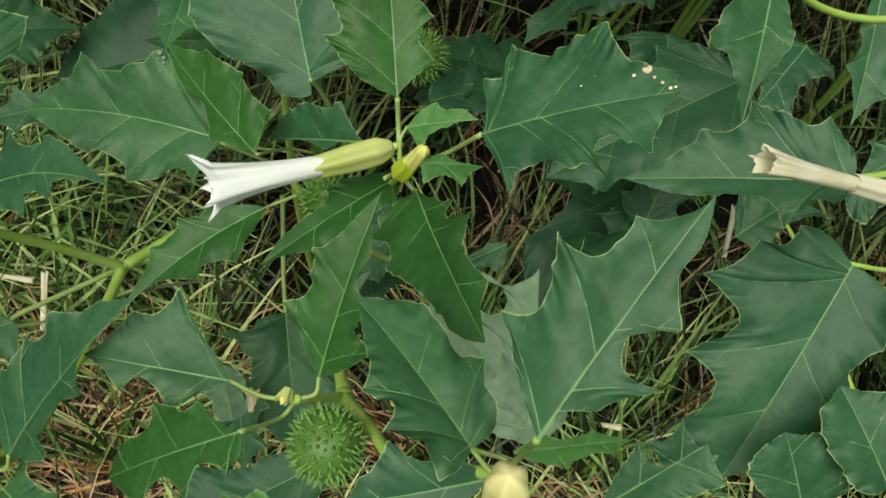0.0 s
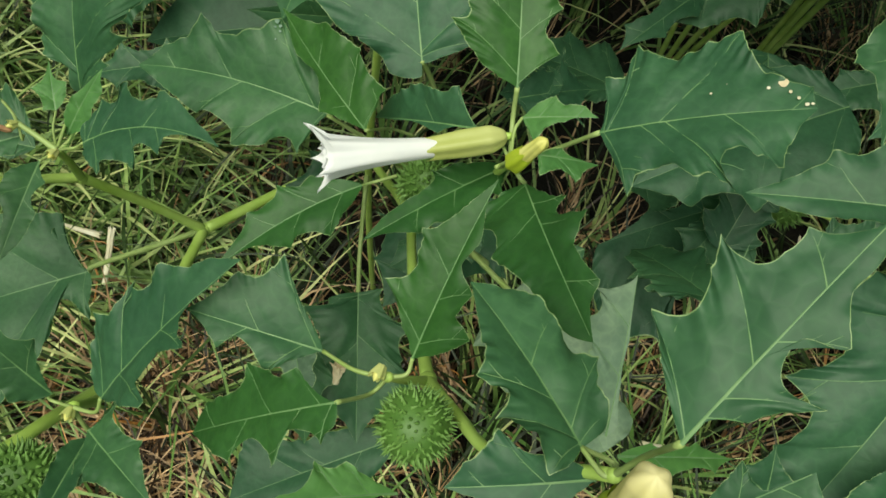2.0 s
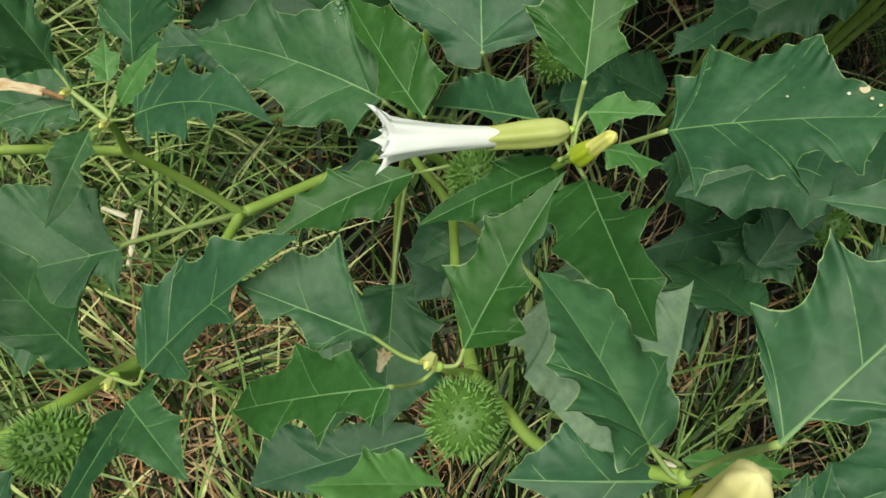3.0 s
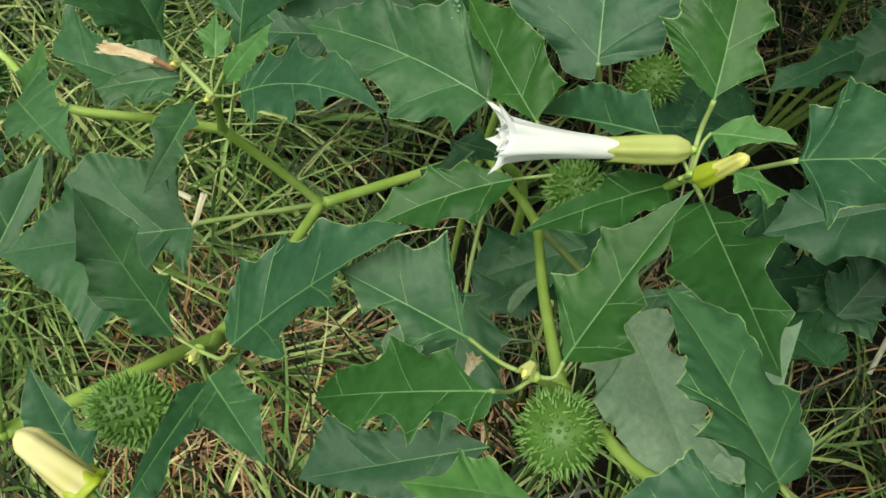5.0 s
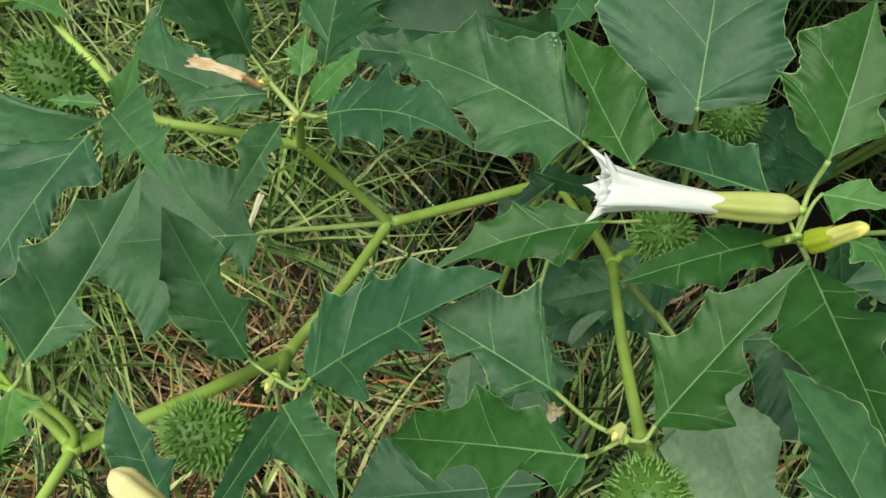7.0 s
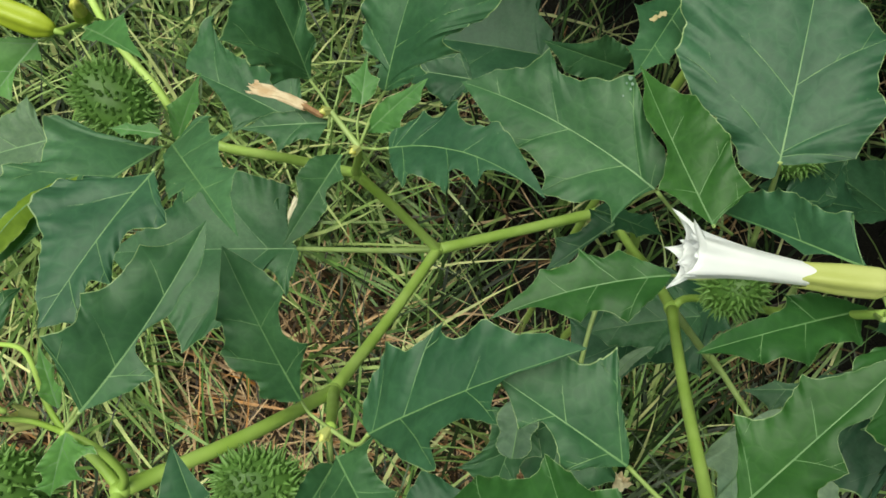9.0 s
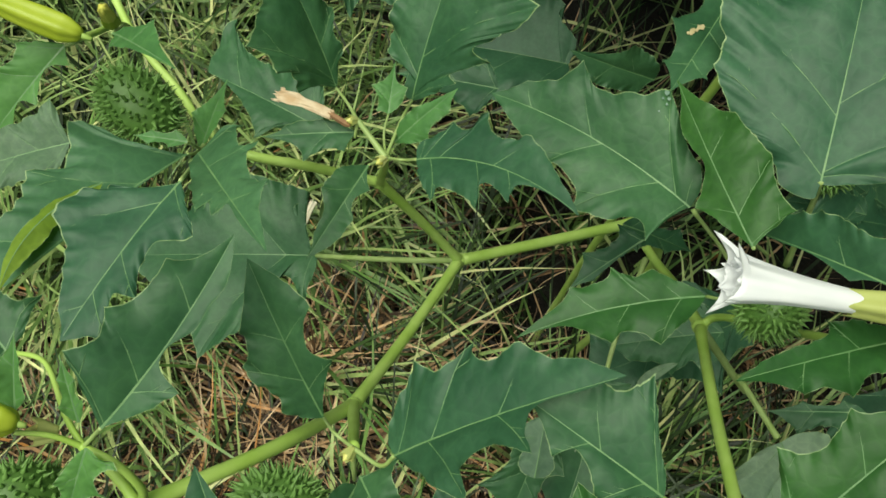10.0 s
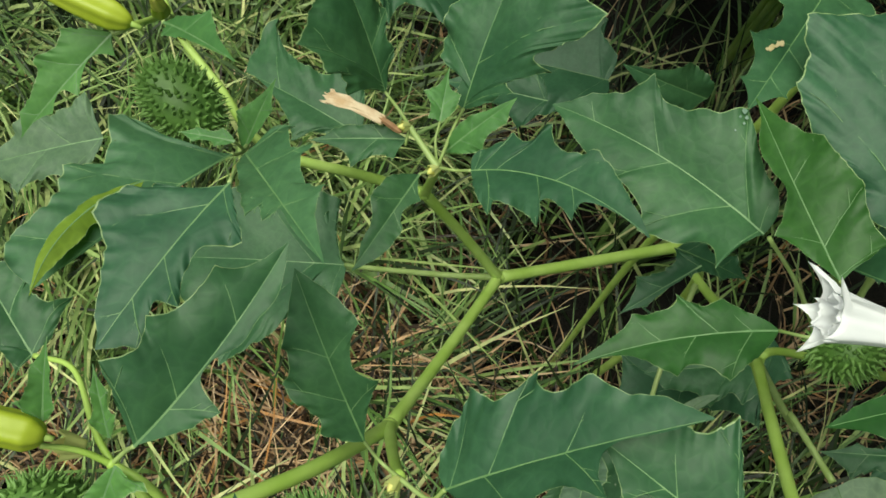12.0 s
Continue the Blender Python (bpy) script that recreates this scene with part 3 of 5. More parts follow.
leaf(plant, (0.188, -0.106, 0.898), 0.100, 64, 41, -25,
     ((-0.02, 0.10, 0), (0.11, 0.23, 0), (0.18, 0.31), (0.31, 0.22, 0), (0.44, 0.32), (0.49, 0.21, 0), (0.67, 0.21), (0.76, 0.13, 0), (0.86, 0.10, 0)),
     ((0.30, 0.24, 0), (0.40, 0.29), (0.39, 0.16, 0), (0.49, 0.12, 0), (0.65, 0.19), (0.63, 0.08, 0), (0.69, 0.01, 0), (0.85, 0.01, 0)), fold=0.36, wave=0.045)
leaf(plant, (0.153, -0.115, 0.850), 0.083, 167, 36, -23,
     ((0.13, 0.17, 0), (0.22, 0.15, 0), (0.46, 0.26), (0.55, 0.18, 0), (0.66, 0.18), (0.80, 0.10, 0)),
     ((0.18, 0.08, 0), (0.36, 0.21), (0.46, 0.11, 0), (0.60, 0.15, 0), (0.68, 0.22), (0.82, 0.15, 0)), fold=0.40, wave=0.045)
leaf(plant, (0.113, -0.179, 0.919), 0.083, 104, 18, 16,
     ((0.09, 0.12, 0), (0.23, 0.32), (0.35, 0.24, 0), (0.47, 0.29), (0.57, 0.21, 0), (0.77, 0.19), (0.83, 0.09, 0)),
     ((0.17, 0.09, 0), (0.32, 0.16), (0.36, 0.03, 0), (0.45, 0.01, 0), (0.57, 0.06, 0), (0.68, 0.06, 0), (0.82, 0.07, 0)), fold=0.40, bow=-0.032, wave=0.045)
leaf(plant, (0.056, -0.103, 0.926), 0.073, -69, 3, 12,
     ((0.15, 0.17, 0), (0.26, 0.28), (0.38, 0.13, 0), (0.53, 0.14, 0), (0.67, 0.24), (0.71, 0.11, 0), (0.89, 0.22)),
     ((0.10, 0.07, 0), (0.18, 0.24), (0.29, 0.42, 0), (0.48, 0.43), (0.58, 0.28, 0), (0.73, 0.19, 0), (0.88, 0.10)), fold=0.06, wave=0.04)
leaf(plant, (0.016, -0.086, 0.865), 0.102, -77, 20, 8,
     ((0.20, 0.01, 0), (0.41, 0.01), (0.61, 0.01, 0), (0.78, 0.01, 0)),
     ((0.11, 0.11, 0), (0.16, 0.21), (0.19, 0.35, 0), (0.26, 0.45), (0.42, 0.31, 0), (0.57, 0.36), (0.72, 0.25, 0), (0.91, 0.24), (1.00, 0.15, 0)), fold=0.20, wave=0.045, mats=(LEAF_SOFT, MARGIN))
leaf(plant, (0.030, -0.085, 0.887), 0.104, -10, 39, 8,
     ((0.05, 0.10, 0), (0.16, 0.22), (0.30, 0.15, 0), (0.40, 0.22), (0.49, 0.12, 0), (0.72, 0.15), (0.75, 0.08, 0)),
     ((0.18, 0.06, 0), (0.59, 0.13), (0.49, 0.07, 0), (0.66, 0.09), (0.61, 0.02, 0), (0.79, 0.02, 0)), fold=0.40, wave=0.045, mats=(LEAF_SOFT, MARGIN))
leaf(plant, (-0.000, -0.075, 0.829), 0.046, 101, 51, 3,
     ((0.21, 0.13, 0), (0.42, 0.23), (0.71, 0.08, 0)),
     ((0.37, 0.08, 0), (0.68, 0.13), (0.83, 0.04, 0)), mats=(LEAF_YOUNG, MARGIN), fold=0.31, wave=0.045)
leaf(plant, (0.025, -0.086, 0.891), 0.026, -141, -8, -7,
     ((0.29, 0.17), (0.68, 0.17),),
     ((0.24, 0.18), (0.66, 0.12),), mats=(LEAF_YOUNG, MARGIN))
leaf(plant, (-0.035, -0.101, 0.909), 0.060, -88, -28, -13,
     ((0.08, 0.14), (0.23, 0.01, 0), (0.46, 0.14), (0.54, 0.01, 0), (0.69, 0.08), (0.82, 0.01, 0)),
     ((0.09, 0.13, 0), (0.22, 0.25), (0.32, 0.19, 0), (0.49, 0.25), (0.66, 0.13, 0), (0.86, 0.11)), mats=(LEAF_YOUNG, MARGIN), fold=0.31, wave=0.045)
leaf(plant, (-0.016, -0.085, 0.925), 0.073, 1, 37, 14,
     ((0.41, 0.10, 0), (0.52, 0.16), (0.72, 0.07, 0)),
     ((0.28, 0.09), (0.48, 0.04, 0)), mats=(LEAF_YOUNG, MARGIN), fold=0.31, wave=0.045)
leaf(plant, (0.008, 0.010, 0.816), 0.079, 170, 34, 29,
     ((0.08, 0.19, 0), (0.10, 0.39), (0.25, 0.39, 0), (0.28, 0.51), (0.42, 0.52, 0), (0.52, 0.61), (0.60, 0.50, 0)),
     ((0.13, 0.09, 0), (0.25, 0.18), (0.35, 0.14, 0), (0.52, 0.28), (0.69, 0.13, 0)), fold=0.20, wave=0.05)
leaf(plant, (0.041, 0.039, 0.815), 0.084, 119, 38, -33,
     ((0.04, 0.07, 0), (0.18, 0.07), (0.26, 0.28, 0), (0.42, 0.33), (0.62, 0.30, 0)),
     ((0.08, 0.16, 0), (0.24, 0.37), (0.31, 0.27, 0), (0.44, 0.56), (0.50, 0.44, 0), (0.70, 0.65, 0), (0.86, 0.74), (0.92, 0.44, 0)), fold=0.20, wave=0.05)
leaf(plant, (0.045, 0.017, 0.829), 0.032, 132, 9, 0,
     ((0.01, 0.21), (0.25, 0.21, 0), (0.47, 0.37), (0.63, 0.13, 0)),
     ((0.18, 0.18, 0), (0.50, 0.27), (0.63, 0.06, 0)), mats=(LEAF_YOUNG, MARGIN), fold=0.31, wave=0.045)
leaf(plant, (0.061, 0.007, 0.831), 0.049, 74, 45, 10,
     ((0.25, 0.12, 0), (0.50, 0.13), (0.69, 0.07, 0)),
     ((0.23, 0.16, 0), (0.42, 0.25), (0.56, 0.15, 0), (0.78, 0.16)), mats=(LEAF_YOUNG, MARGIN), fold=0.31, wave=0.045)
leaf(plant, (0.048, -0.008, 0.842), 0.051, -131, -10, -8,
     ((0.12, 0.23), (0.32, 0.19, 0), (0.54, 0.33), (0.64, 0.13, 0)),
     ((0.17, 0.09, 0), (0.34, 0.14), (0.57, 0.13, 0), (0.74, 0.09)), fold=0.31, wave=0.045)
leaf(plant, (0.084, 0.001, 0.855), 0.098, 12, 32, 14,
     ((-0.02, 0.07, 0), (0.01, 0.11), (0.07, 0.13, 0), (0.15, 0.19), (0.25, 0.15, 0), (0.33, 0.25), (0.44, 0.14, 0), (0.62, 0.19), (0.77, 0.12, 0)),
     ((0.17, 0.18, 0), (0.29, 0.27), (0.30, 0.18, 0), (0.56, 0.25), (0.49, 0.16, 0), (0.52, 0.10, 0), (0.68, 0.15), (0.66, 0.05, 0), (0.78, 0.01, 0)), fold=0.31, bow=0.085, wave=0.045)
leaf(plant, (0.069, -0.018, 0.849), 0.060, -70, 3, -11,
     ((0.22, 0.13), (0.37, 0.06, 0), (0.51, 0.14), (0.76, 0.12, 0)),
     ((0.19, 0.18, 0), (0.44, 0.22), (0.58, 0.10, 0), (0.78, 0.07)), fold=0.31, wave=0.045)
leaf(plant, (0.229, 0.050, 0.879), 0.090, -121, -14, 7,
     ((0.12, 0.12, 0), (0.31, 0.25), (0.37, 0.17, 0), (0.46, 0.15, 0), (0.54, 0.20), (0.61, 0.13, 0), (0.75, 0.03, 0)),
     ((0.06, 0.05, 0), (0.24, 0.15), (0.35, 0.13, 0), (0.44, 0.21), (0.48, 0.15, 0), (0.67, 0.15), (0.74, 0.09, 0)), mats=(LEAF_FRESH, MARGIN), fold=0.40, bow=-0.036, wave=0.045)
leaf(plant, (-0.003, -0.013, 0.537), 0.185, -134, -12, -6,
     ((0.00, 0.08, 0), (0.04, 0.25), (0.15, 0.11, 0), (0.27, 0.34, 0), (0.54, 0.52), (0.63, 0.33, 0)),
     ((0.12, 0.17, 0), (0.04, 0.31), (0.33, 0.40, 0), (0.48, 0.44)), fold=0.31, wave=0.045)
leaf(plant, (-0.037, 0.028, 0.680), 0.110, -163, -10, -7,
     ((0.14, 0.13), (0.36, 0.30),),
     ((0.28, 0.40), (1.03, 0.46),), hollow=0.30)
leaf(plant, (-0.024, 0.369, 0.459), 0.189, -150, -16, -11,
     ((-0.01, 0.13, 0), (0.17, 0.26), (0.35, 0.35, 0), (0.54, 0.32)),
     ((-0.02, 0.14), (0.11, 0.25, 0), (0.09, 0.33), (0.52, 0.42, 0)), fold=0.31, wave=0.045)
leaf(plant, (0.102, 0.245, 0.709), 0.078, -136, 19, -52,
     ((0.14, 0.18), (0.39, 0.20, 0), (0.66, 0.21)),
     ((0.10, 0.18, 0), (0.46, 0.27), (0.57, 0.12, 0)), fold=0.31, wave=0.045)
scarred = leaf(plant_right, (0.117, 0.226, 0.880), 0.133, -76, 9, 1,
     ((0.37, 0.21), (0.77, 0.17), (0.87, 0.09),),
     ((0.42, 0.16), (0.73, 0.15), (0.90, 0.09),))
leaf(plant, (0.195, -0.181, 0.900), 0.060, 158, 29, 4,
     ((0.23, 0.15, 0), (0.65, 0.18), (0.79, 0.14, 0)),
     ((0.26, 0.06, 0), (0.46, 0.18), (0.53, 0.08, 0), (0.65, 0.11), (0.81, 0.05, 0)), fold=0.31, wave=0.045)
leaf(plant, (0.184, -0.120, 0.873), 0.057, -14, 28, 1,
     ((0.06, 0.14, 0), (0.05, 0.37), (0.17, 0.20, 0), (0.42, 0.20, 0), (0.55, 0.26), (0.72, 0.12, 0)),
     ((0.24, 0.20, 0), (0.43, 0.33), (0.50, 0.20, 0), (0.77, 0.11, 0)), fold=0.31, wave=0.045)
leaf(plant, (0.186, -0.123, 0.872), 0.065, -71, 35, -0,
     ((0.34, 0.10, 0), (0.65, 0.07), (0.84, 0.13, 0), (0.96, 0.13)),
     ((0.17, 0.11, 0), (0.65, 0.07), (0.83, 0.05, 0)), fold=0.31, wave=0.045)
leaf(plant, (0.320, -0.020, 0.674), 0.139, -132, -14, -1,
     ((0.21, 0.13, 0), (0.39, 0.19), (0.61, 0.15, 0)),
     ((0.12, 0.08, 0), (0.34, 0.14, 0), (0.58, 0.17), (0.71, 0.25, 0), (0.80, 0.29), (0.91, 0.13, 0)), fold=0.31, wave=0.045)
leaf(plant, (0.238, 0.046, 0.710), 0.110, -60, -11, 1,
     ((-0.03, 0.16), (0.24, 0.35), (0.62, 0.45),),
     ((0.04, 0.19), (0.09, 0.43), (0.63, 0.40),), hollow=0.35)
leaf(plant, (0.307, 0.271, 0.500), 0.175, -112, -7, -2,
     ((0.01, 0.15), (0.32, 0.34), (0.74, 0.20),),
     ((0.25, 0.32), (0.67, 0.48), (0.86, 0.27),), hollow=0.30)
leaf(plant, (0.317, -0.083, 0.949), 0.055, -146, 24, 11,
     ((0.47, 0.13), (0.74, 0.14, 0)),
     ((0.24, 0.12, 0), (0.39, 0.22), (0.51, 0.18, 0), (0.61, 0.24), (0.70, 0.08, 0), (0.86, 0.04)), mats=(LEAF_YOUNG, MARGIN), fold=0.31, wave=0.045)
leaf(plant, (0.363, -0.057, 1.020), 0.046, -149, -12, -18,
     ((0.20, 0.11, 0), (0.48, 0.25), (0.68, 0.12, 0)),
     ((0.16, 0.15, 0), (0.44, 0.22, 0), (0.62, 0.39), (0.74, 0.23, 0), (0.86, 0.17)), fold=0.31, wave=0.045)
leaf(plant_right, (0.411, -0.045, 0.980), 0.046, 55, 41, -3,
     ((0.24, 0.13, 0), (0.60, 0.28), (0.60, 0.05, 0), (0.76, 0.01, 0)),
     ((0.59, 0.22, 0), (0.96, 0.31)), fold=0.31, wave=0.045)
leaf(plant_right, (0.369, -0.045, 1.010), 0.056, 30, -21, 1,
     ((0.23, 0.08), (0.59, 0.09),),
     ((0.35, 0.13), (0.72, 0.10),), mats=(LEAF_YOUNG, MARGIN))
leaf(plant_right, (0.503, -0.007, 0.950), 0.038, 140, 33, -23,
     ((0.31, 0.36, 0), (0.72, 0.52), (0.90, 0.33, 0)),
     ((0.02, 0.34, 0), (0.34, 0.63), (0.75, 0.46, 0), (0.92, 0.26)), fold=0.31, wave=0.045)
leaf(plant_right, (0.525, 0.009, 0.970), 0.045, 140, 14, -10,
     ((0.16, 0.32, 0), (0.69, 0.40), (0.89, 0.31, 0)),
     ((0.30, 0.24, 0), (0.76, 0.43)), fold=0.31, wave=0.045)
leaf(plant_right, (0.458, -0.014, 0.930), 0.033, 119, 37, -10,
     ((0.20, 0.62), (0.78, 0.65),),
     ((-0.12, 0.70), (0.49, 0.49),))
leaf(plant, (0.360, 0.431, 0.740), 0.101, -114, -11, -4,
     ((0.27, 0.19), (0.61, 0.17),),
     ((0.38, 0.19), (0.81, 0.15),))
leaf(plant_right, (0.480, 0.273, 0.980), 0.090, -81, -19, 8,
     ((0.34, 0.31), (0.79, 0.17),),
     ((0.44, 0.09), (0.66, 0.13),))
leaf(plant_right, (0.543, 0.213, 0.940), 0.047, -130, -25, -1,
     ((0.48, 0.71), (1.10, 0.48),),
     ((0.06, 0.44), (0.55, 0.35),))
leaf(plant, (0.433, 0.402, 0.740), 0.135, -63, -17, 8,
     ((0.27, 0.32), (0.76, 0.31), (1.01, 0.11),),
     ((0.02, 0.34), (0.43, 0.51), (0.83, 0.39),), hollow=0.30)
leaf(plant_right, (0.544, 0.250, 0.720), 0.081, 54, 14, 1,
     ((0.38, 0.40), (0.79, 0.28),),
     ((0.18, 0.32), (0.92, 0.38),))
leaf(plant, (0.262, 0.293, 0.660), 0.092, 48, -13, 8,
     ((0.25, 0.40), (0.71, 0.46),),
     ((0.11, 0.34), (0.62, 0.45),))
leaf(plant_right, (0.471, 0.253, 0.930), 0.057, -109, -10, 1,
     ((0.21, 0.42), (0.88, 0.40),),
     ((0.20, 0.22), (0.61, 0.21),))
leaf(plant, (0.483, 0.314, 0.660), 0.095, -102, -12, 3,
     ((0.50, 0.50), (0.93, 0.48),),
     ((0.27, 0.34), (0.65, 0.30),))
leaf(plant, (-0.116, -0.121, 0.720), 0.090, -118, -13, -9,
     ((0.26, 0.32), (0.65, 0.32),),
     ((0.06, 0.37), (0.50, 0.36),), hollow=0.30, mats=(LEAF_PALE_DIM, MARGIN))
leaf(plant, (0.043, -0.200, 0.860), 0.057, 177, 0, 3,
     ((-0.08, 0.17), (0.27, 0.30),),
     ((0.24, 0.44), (0.66, 0.42),))
leaf(plant, (0.087, -0.198, 0.915), 0.032, 131, 38, 8,
     ((0.23, 0.29), (0.66, 0.14),),
     ((0.21, 0.13), (0.62, 0.07),), mats=(LEAF_YOUNG, MARGIN))
leaf(plant, (0.102, -0.186, 0.905), 0.028, 152, 32, 5,
     ((0.31, 0.18), (0.66, 0.11),),
     ((0.31, 0.14), (0.61, 0.12),), mats=(LEAF_YOUNG, MARGIN))
leaf(plant, (0.110, -0.190, 0.900), 0.032, -65, -39, -7,
     ((0.10, 0.44), (0.53, 0.43),),
     ((0.60, 0.24), (0.97, 0.29),), mats=(LEAF_YOUNG, MARGIN))
leaf(plant, (0.271, 0.091, 0.615), 0.042, 84, 14, 0,
     ((0.06, 0.07, 0), (0.30, 0.12, 0), (0.60, 0.10, 0), (0.85, 0.06, 0)),
     ((0.06, 0.07, 0), (0.30, 0.12, 0), (0.60, 0.10, 0), (0.85, 0.06, 0)), mats=(LEAF_PALE, MARGIN), fold=-0.9, arch=0.1, wave=0.06, bow=0.10, label="pale curled strip of a dry leaf")
leaf(plant, (0.246, -0.043, 0.760), 0.035, 129, 17, 0,
     ((0.05, 0.20, 0), (0.20, 0.30, 0), (0.40, 0.26, 0), (0.60, 0.36, 0), (0.80, 0.30, 0), (0.95, 0.16, 0)),
     ((0.05, 0.20, 0), (0.20, 0.30, 0), (0.40, 0.26, 0), (0.60, 0.36, 0), (0.80, 0.30, 0), (0.95, 0.16, 0)), mats=(LEAF_PALE_DIM, MARGIN), fold=-0.35, wave=0.045)
leaf(plant, (0.019, -0.125, 0.892), 0.064, -66, 16, 0,
     ((0.08, 0.05, 0), (0.25, 0.11, 0), (0.42, 0.07, 0), (0.55, 0.09, 0), (0.75, 0.06, 0), (0.90, 0.02, 0)),
     ((0.08, 0.05, 0), (0.25, 0.11, 0), (0.42, 0.07, 0), (0.55, 0.09, 0), (0.75, 0.06, 0), (0.90, 0.02, 0)), mats=(LEAF_ROLLED, MARGIN), fold=-0.8, arch=0.04, wave=0.03, bow=-0.12, label="rolled-up yellow-green leaf margin")
leaf(plant, (0.231, -0.011, 0.740), 0.074, -61, -33, 3,
     ((0.33, 0.27), (0.72, 0.26),),
     ((0.14, 0.35), (0.72, 0.41),))
leaf(plant, (0.370, 0.162, 0.720), 0.064, -135, -18, -3,
     ((0.26, 0.30), (0.71, 0.27),),
     ((0.21, 0.12), (0.61, 0.11),))
leaf(plant, (0.189, 0.091, 0.800), 0.055, -100, -21, -1,
     ((0.28, 0.03), (0.69, 0.08),),
     ((0.14, 0.29), (0.62, 0.24),))
leaf(plant, (0.173, 0.099, 0.780), 0.058, 37, -20, 8,
     ((0.25, 0.19), (0.71, 0.21),),
     ((0.22, 0.25), (0.57, 0.16),))
leaf(plant, (0.042, 0.126, 0.740), 0.080, -148, -15, -10,
     ((0.17, 0.34), (0.66, 0.21),),
     ((0.16, 0.24), (0.60, 0.27),))
leaf(plant_right, (0.488, 0.346, 0.780), 0.102, -116, -23, -1,
     ((0.34, 0.35), (0.67, 0.31),),
     ((0.32, 0.26), (0.74, 0.19),))
leaf(plant, (0.374, 0.313, 0.660), 0.069, -31, -35, 12,
     ((0.62, 0.53), (1.01, 0.44),),
     ((0.10, 0.36), (0.58, 0.41),))
leaf(plant, (0.328, 0.455, 0.560), 0.121, -131, -14, -7,
     ((0.34, 0.27), (0.76, 0.21),),
     ((0.13, 0.23), (0.55, 0.28),))
leaf(plant_right, (0.521, 0.384, 0.800), 0.068, -144, -17, -7,
     ((0.39, 0.54), (0.83, 0.31),),
     ((0.28, 0.34), (0.68, 0.28),))
leaf(plant, (-0.271, 0.220, 0.500), 0.166, 41, -10, 11,
     ((0.25, 0.39), (0.69, 0.29),),
     ((0.20, 0.37), (0.63, 0.33),))

# lower leaves in the shade of the upper ones
leaf(plant_right, (0.489, 0.334, 0.800), 0.171, -134, -21, 5,
     ((0.03, 0.14, 0), (0.10, 0.24, 0), (0.30, 0.38), (0.36, 0.27, 0), (0.58, 0.33), (0.64, 0.20, 0), (0.80, 0.20)),
     ((0.02, 0.12, 0), (0.12, 0.25, 0), (0.26, 0.34), (0.34, 0.24, 0), (0.52, 0.36), (0.60, 0.23, 0), (0.84, 0.17)), fold=0.15, wave=0.045)
leaf(plant_right, (0.412, 0.480, 0.780), 0.119, -128, -30, -8,
     ((0.02, 0.12, 0), (0.12, 0.25, 0), (0.26, 0.34), (0.34, 0.24, 0), (0.52, 0.36), (0.60, 0.23, 0), (0.84, 0.17)),
     ((0.03, 0.14, 0), (0.10, 0.24, 0), (0.30, 0.38), (0.36, 0.27, 0), (0.58, 0.33), (0.64, 0.20, 0), (0.80, 0.20)), fold=0.15, wave=0.045)
leaf(plant_right, (0.483, 0.189, 0.700), 0.112, 142, -46, 4,
     ((0.03, 0.14, 0), (0.10, 0.24, 0), (0.30, 0.38), (0.36, 0.27, 0), (0.58, 0.33), (0.64, 0.20, 0), (0.80, 0.20)),
     ((0.02, 0.12, 0), (0.12, 0.25, 0), (0.26, 0.34), (0.34, 0.24, 0), (0.52, 0.36), (0.60, 0.23, 0), (0.84, 0.17)), fold=0.15, wave=0.045)
leaf(plant, (0.344, 0.389, 0.620), 0.136, 177, -17, 6,
     ((0.02, 0.12, 0), (0.12, 0.25, 0), (0.26, 0.34), (0.34, 0.24, 0), (0.52, 0.36), (0.60, 0.23, 0), (0.84, 0.17)),
     ((0.03, 0.14, 0), (0.10, 0.24, 0), (0.30, 0.38), (0.36, 0.27, 0), (0.58, 0.33), (0.64, 0.20, 0), (0.80, 0.20)), fold=0.15, wave=0.045)
leaf(plant, (0.484, 0.257, 0.660), 0.084, 91, 29, 0,
     ((0.03, 0.14, 0), (0.10, 0.24, 0), (0.30, 0.38), (0.36, 0.27, 0), (0.58, 0.33), (0.64, 0.20, 0), (0.80, 0.20)),
     ((0.02, 0.12, 0), (0.12, 0.25, 0), (0.26, 0.34), (0.34, 0.24, 0), (0.52, 0.36), (0.60, 0.23, 0), (0.84, 0.17)), fold=0.15, wave=0.045)
leaf(plant, (0.293, 0.330, 0.660), 0.066, -163, -37, 0,
     ((0.03, 0.14, 0), (0.10, 0.24, 0), (0.30, 0.38), (0.36, 0.27, 0), (0.58, 0.33), (0.64, 0.20, 0), (0.80, 0.20)),
     ((0.02, 0.12, 0), (0.12, 0.25, 0), (0.26, 0.34), (0.34, 0.24, 0), (0.52, 0.36), (0.60, 0.23, 0), (0.84, 0.17)), fold=0.15, wave=0.045)
leaf(plant, (0.290, 0.204, 0.580), 0.100, -127, -17, 8,
     ((0.02, 0.12, 0), (0.12, 0.25, 0), (0.26, 0.34), (0.34, 0.24, 0), (0.52, 0.36), (0.60, 0.23, 0), (0.84, 0.17)),
     ((0.03, 0.14, 0), (0.10, 0.24, 0), (0.30, 0.38), (0.36, 0.27, 0), (0.58, 0.33), (0.64, 0.20, 0), (0.80, 0.20)), fold=0.15, wave=0.045)


# ---- stems ----
def stem(pts, r0, r1, swell=0.12, parent=plant, mat=None):
    return stalk("stem", parent, pts, r0 * 0.75, r1 * 0.75, mat or STEM, "", 10, swell)


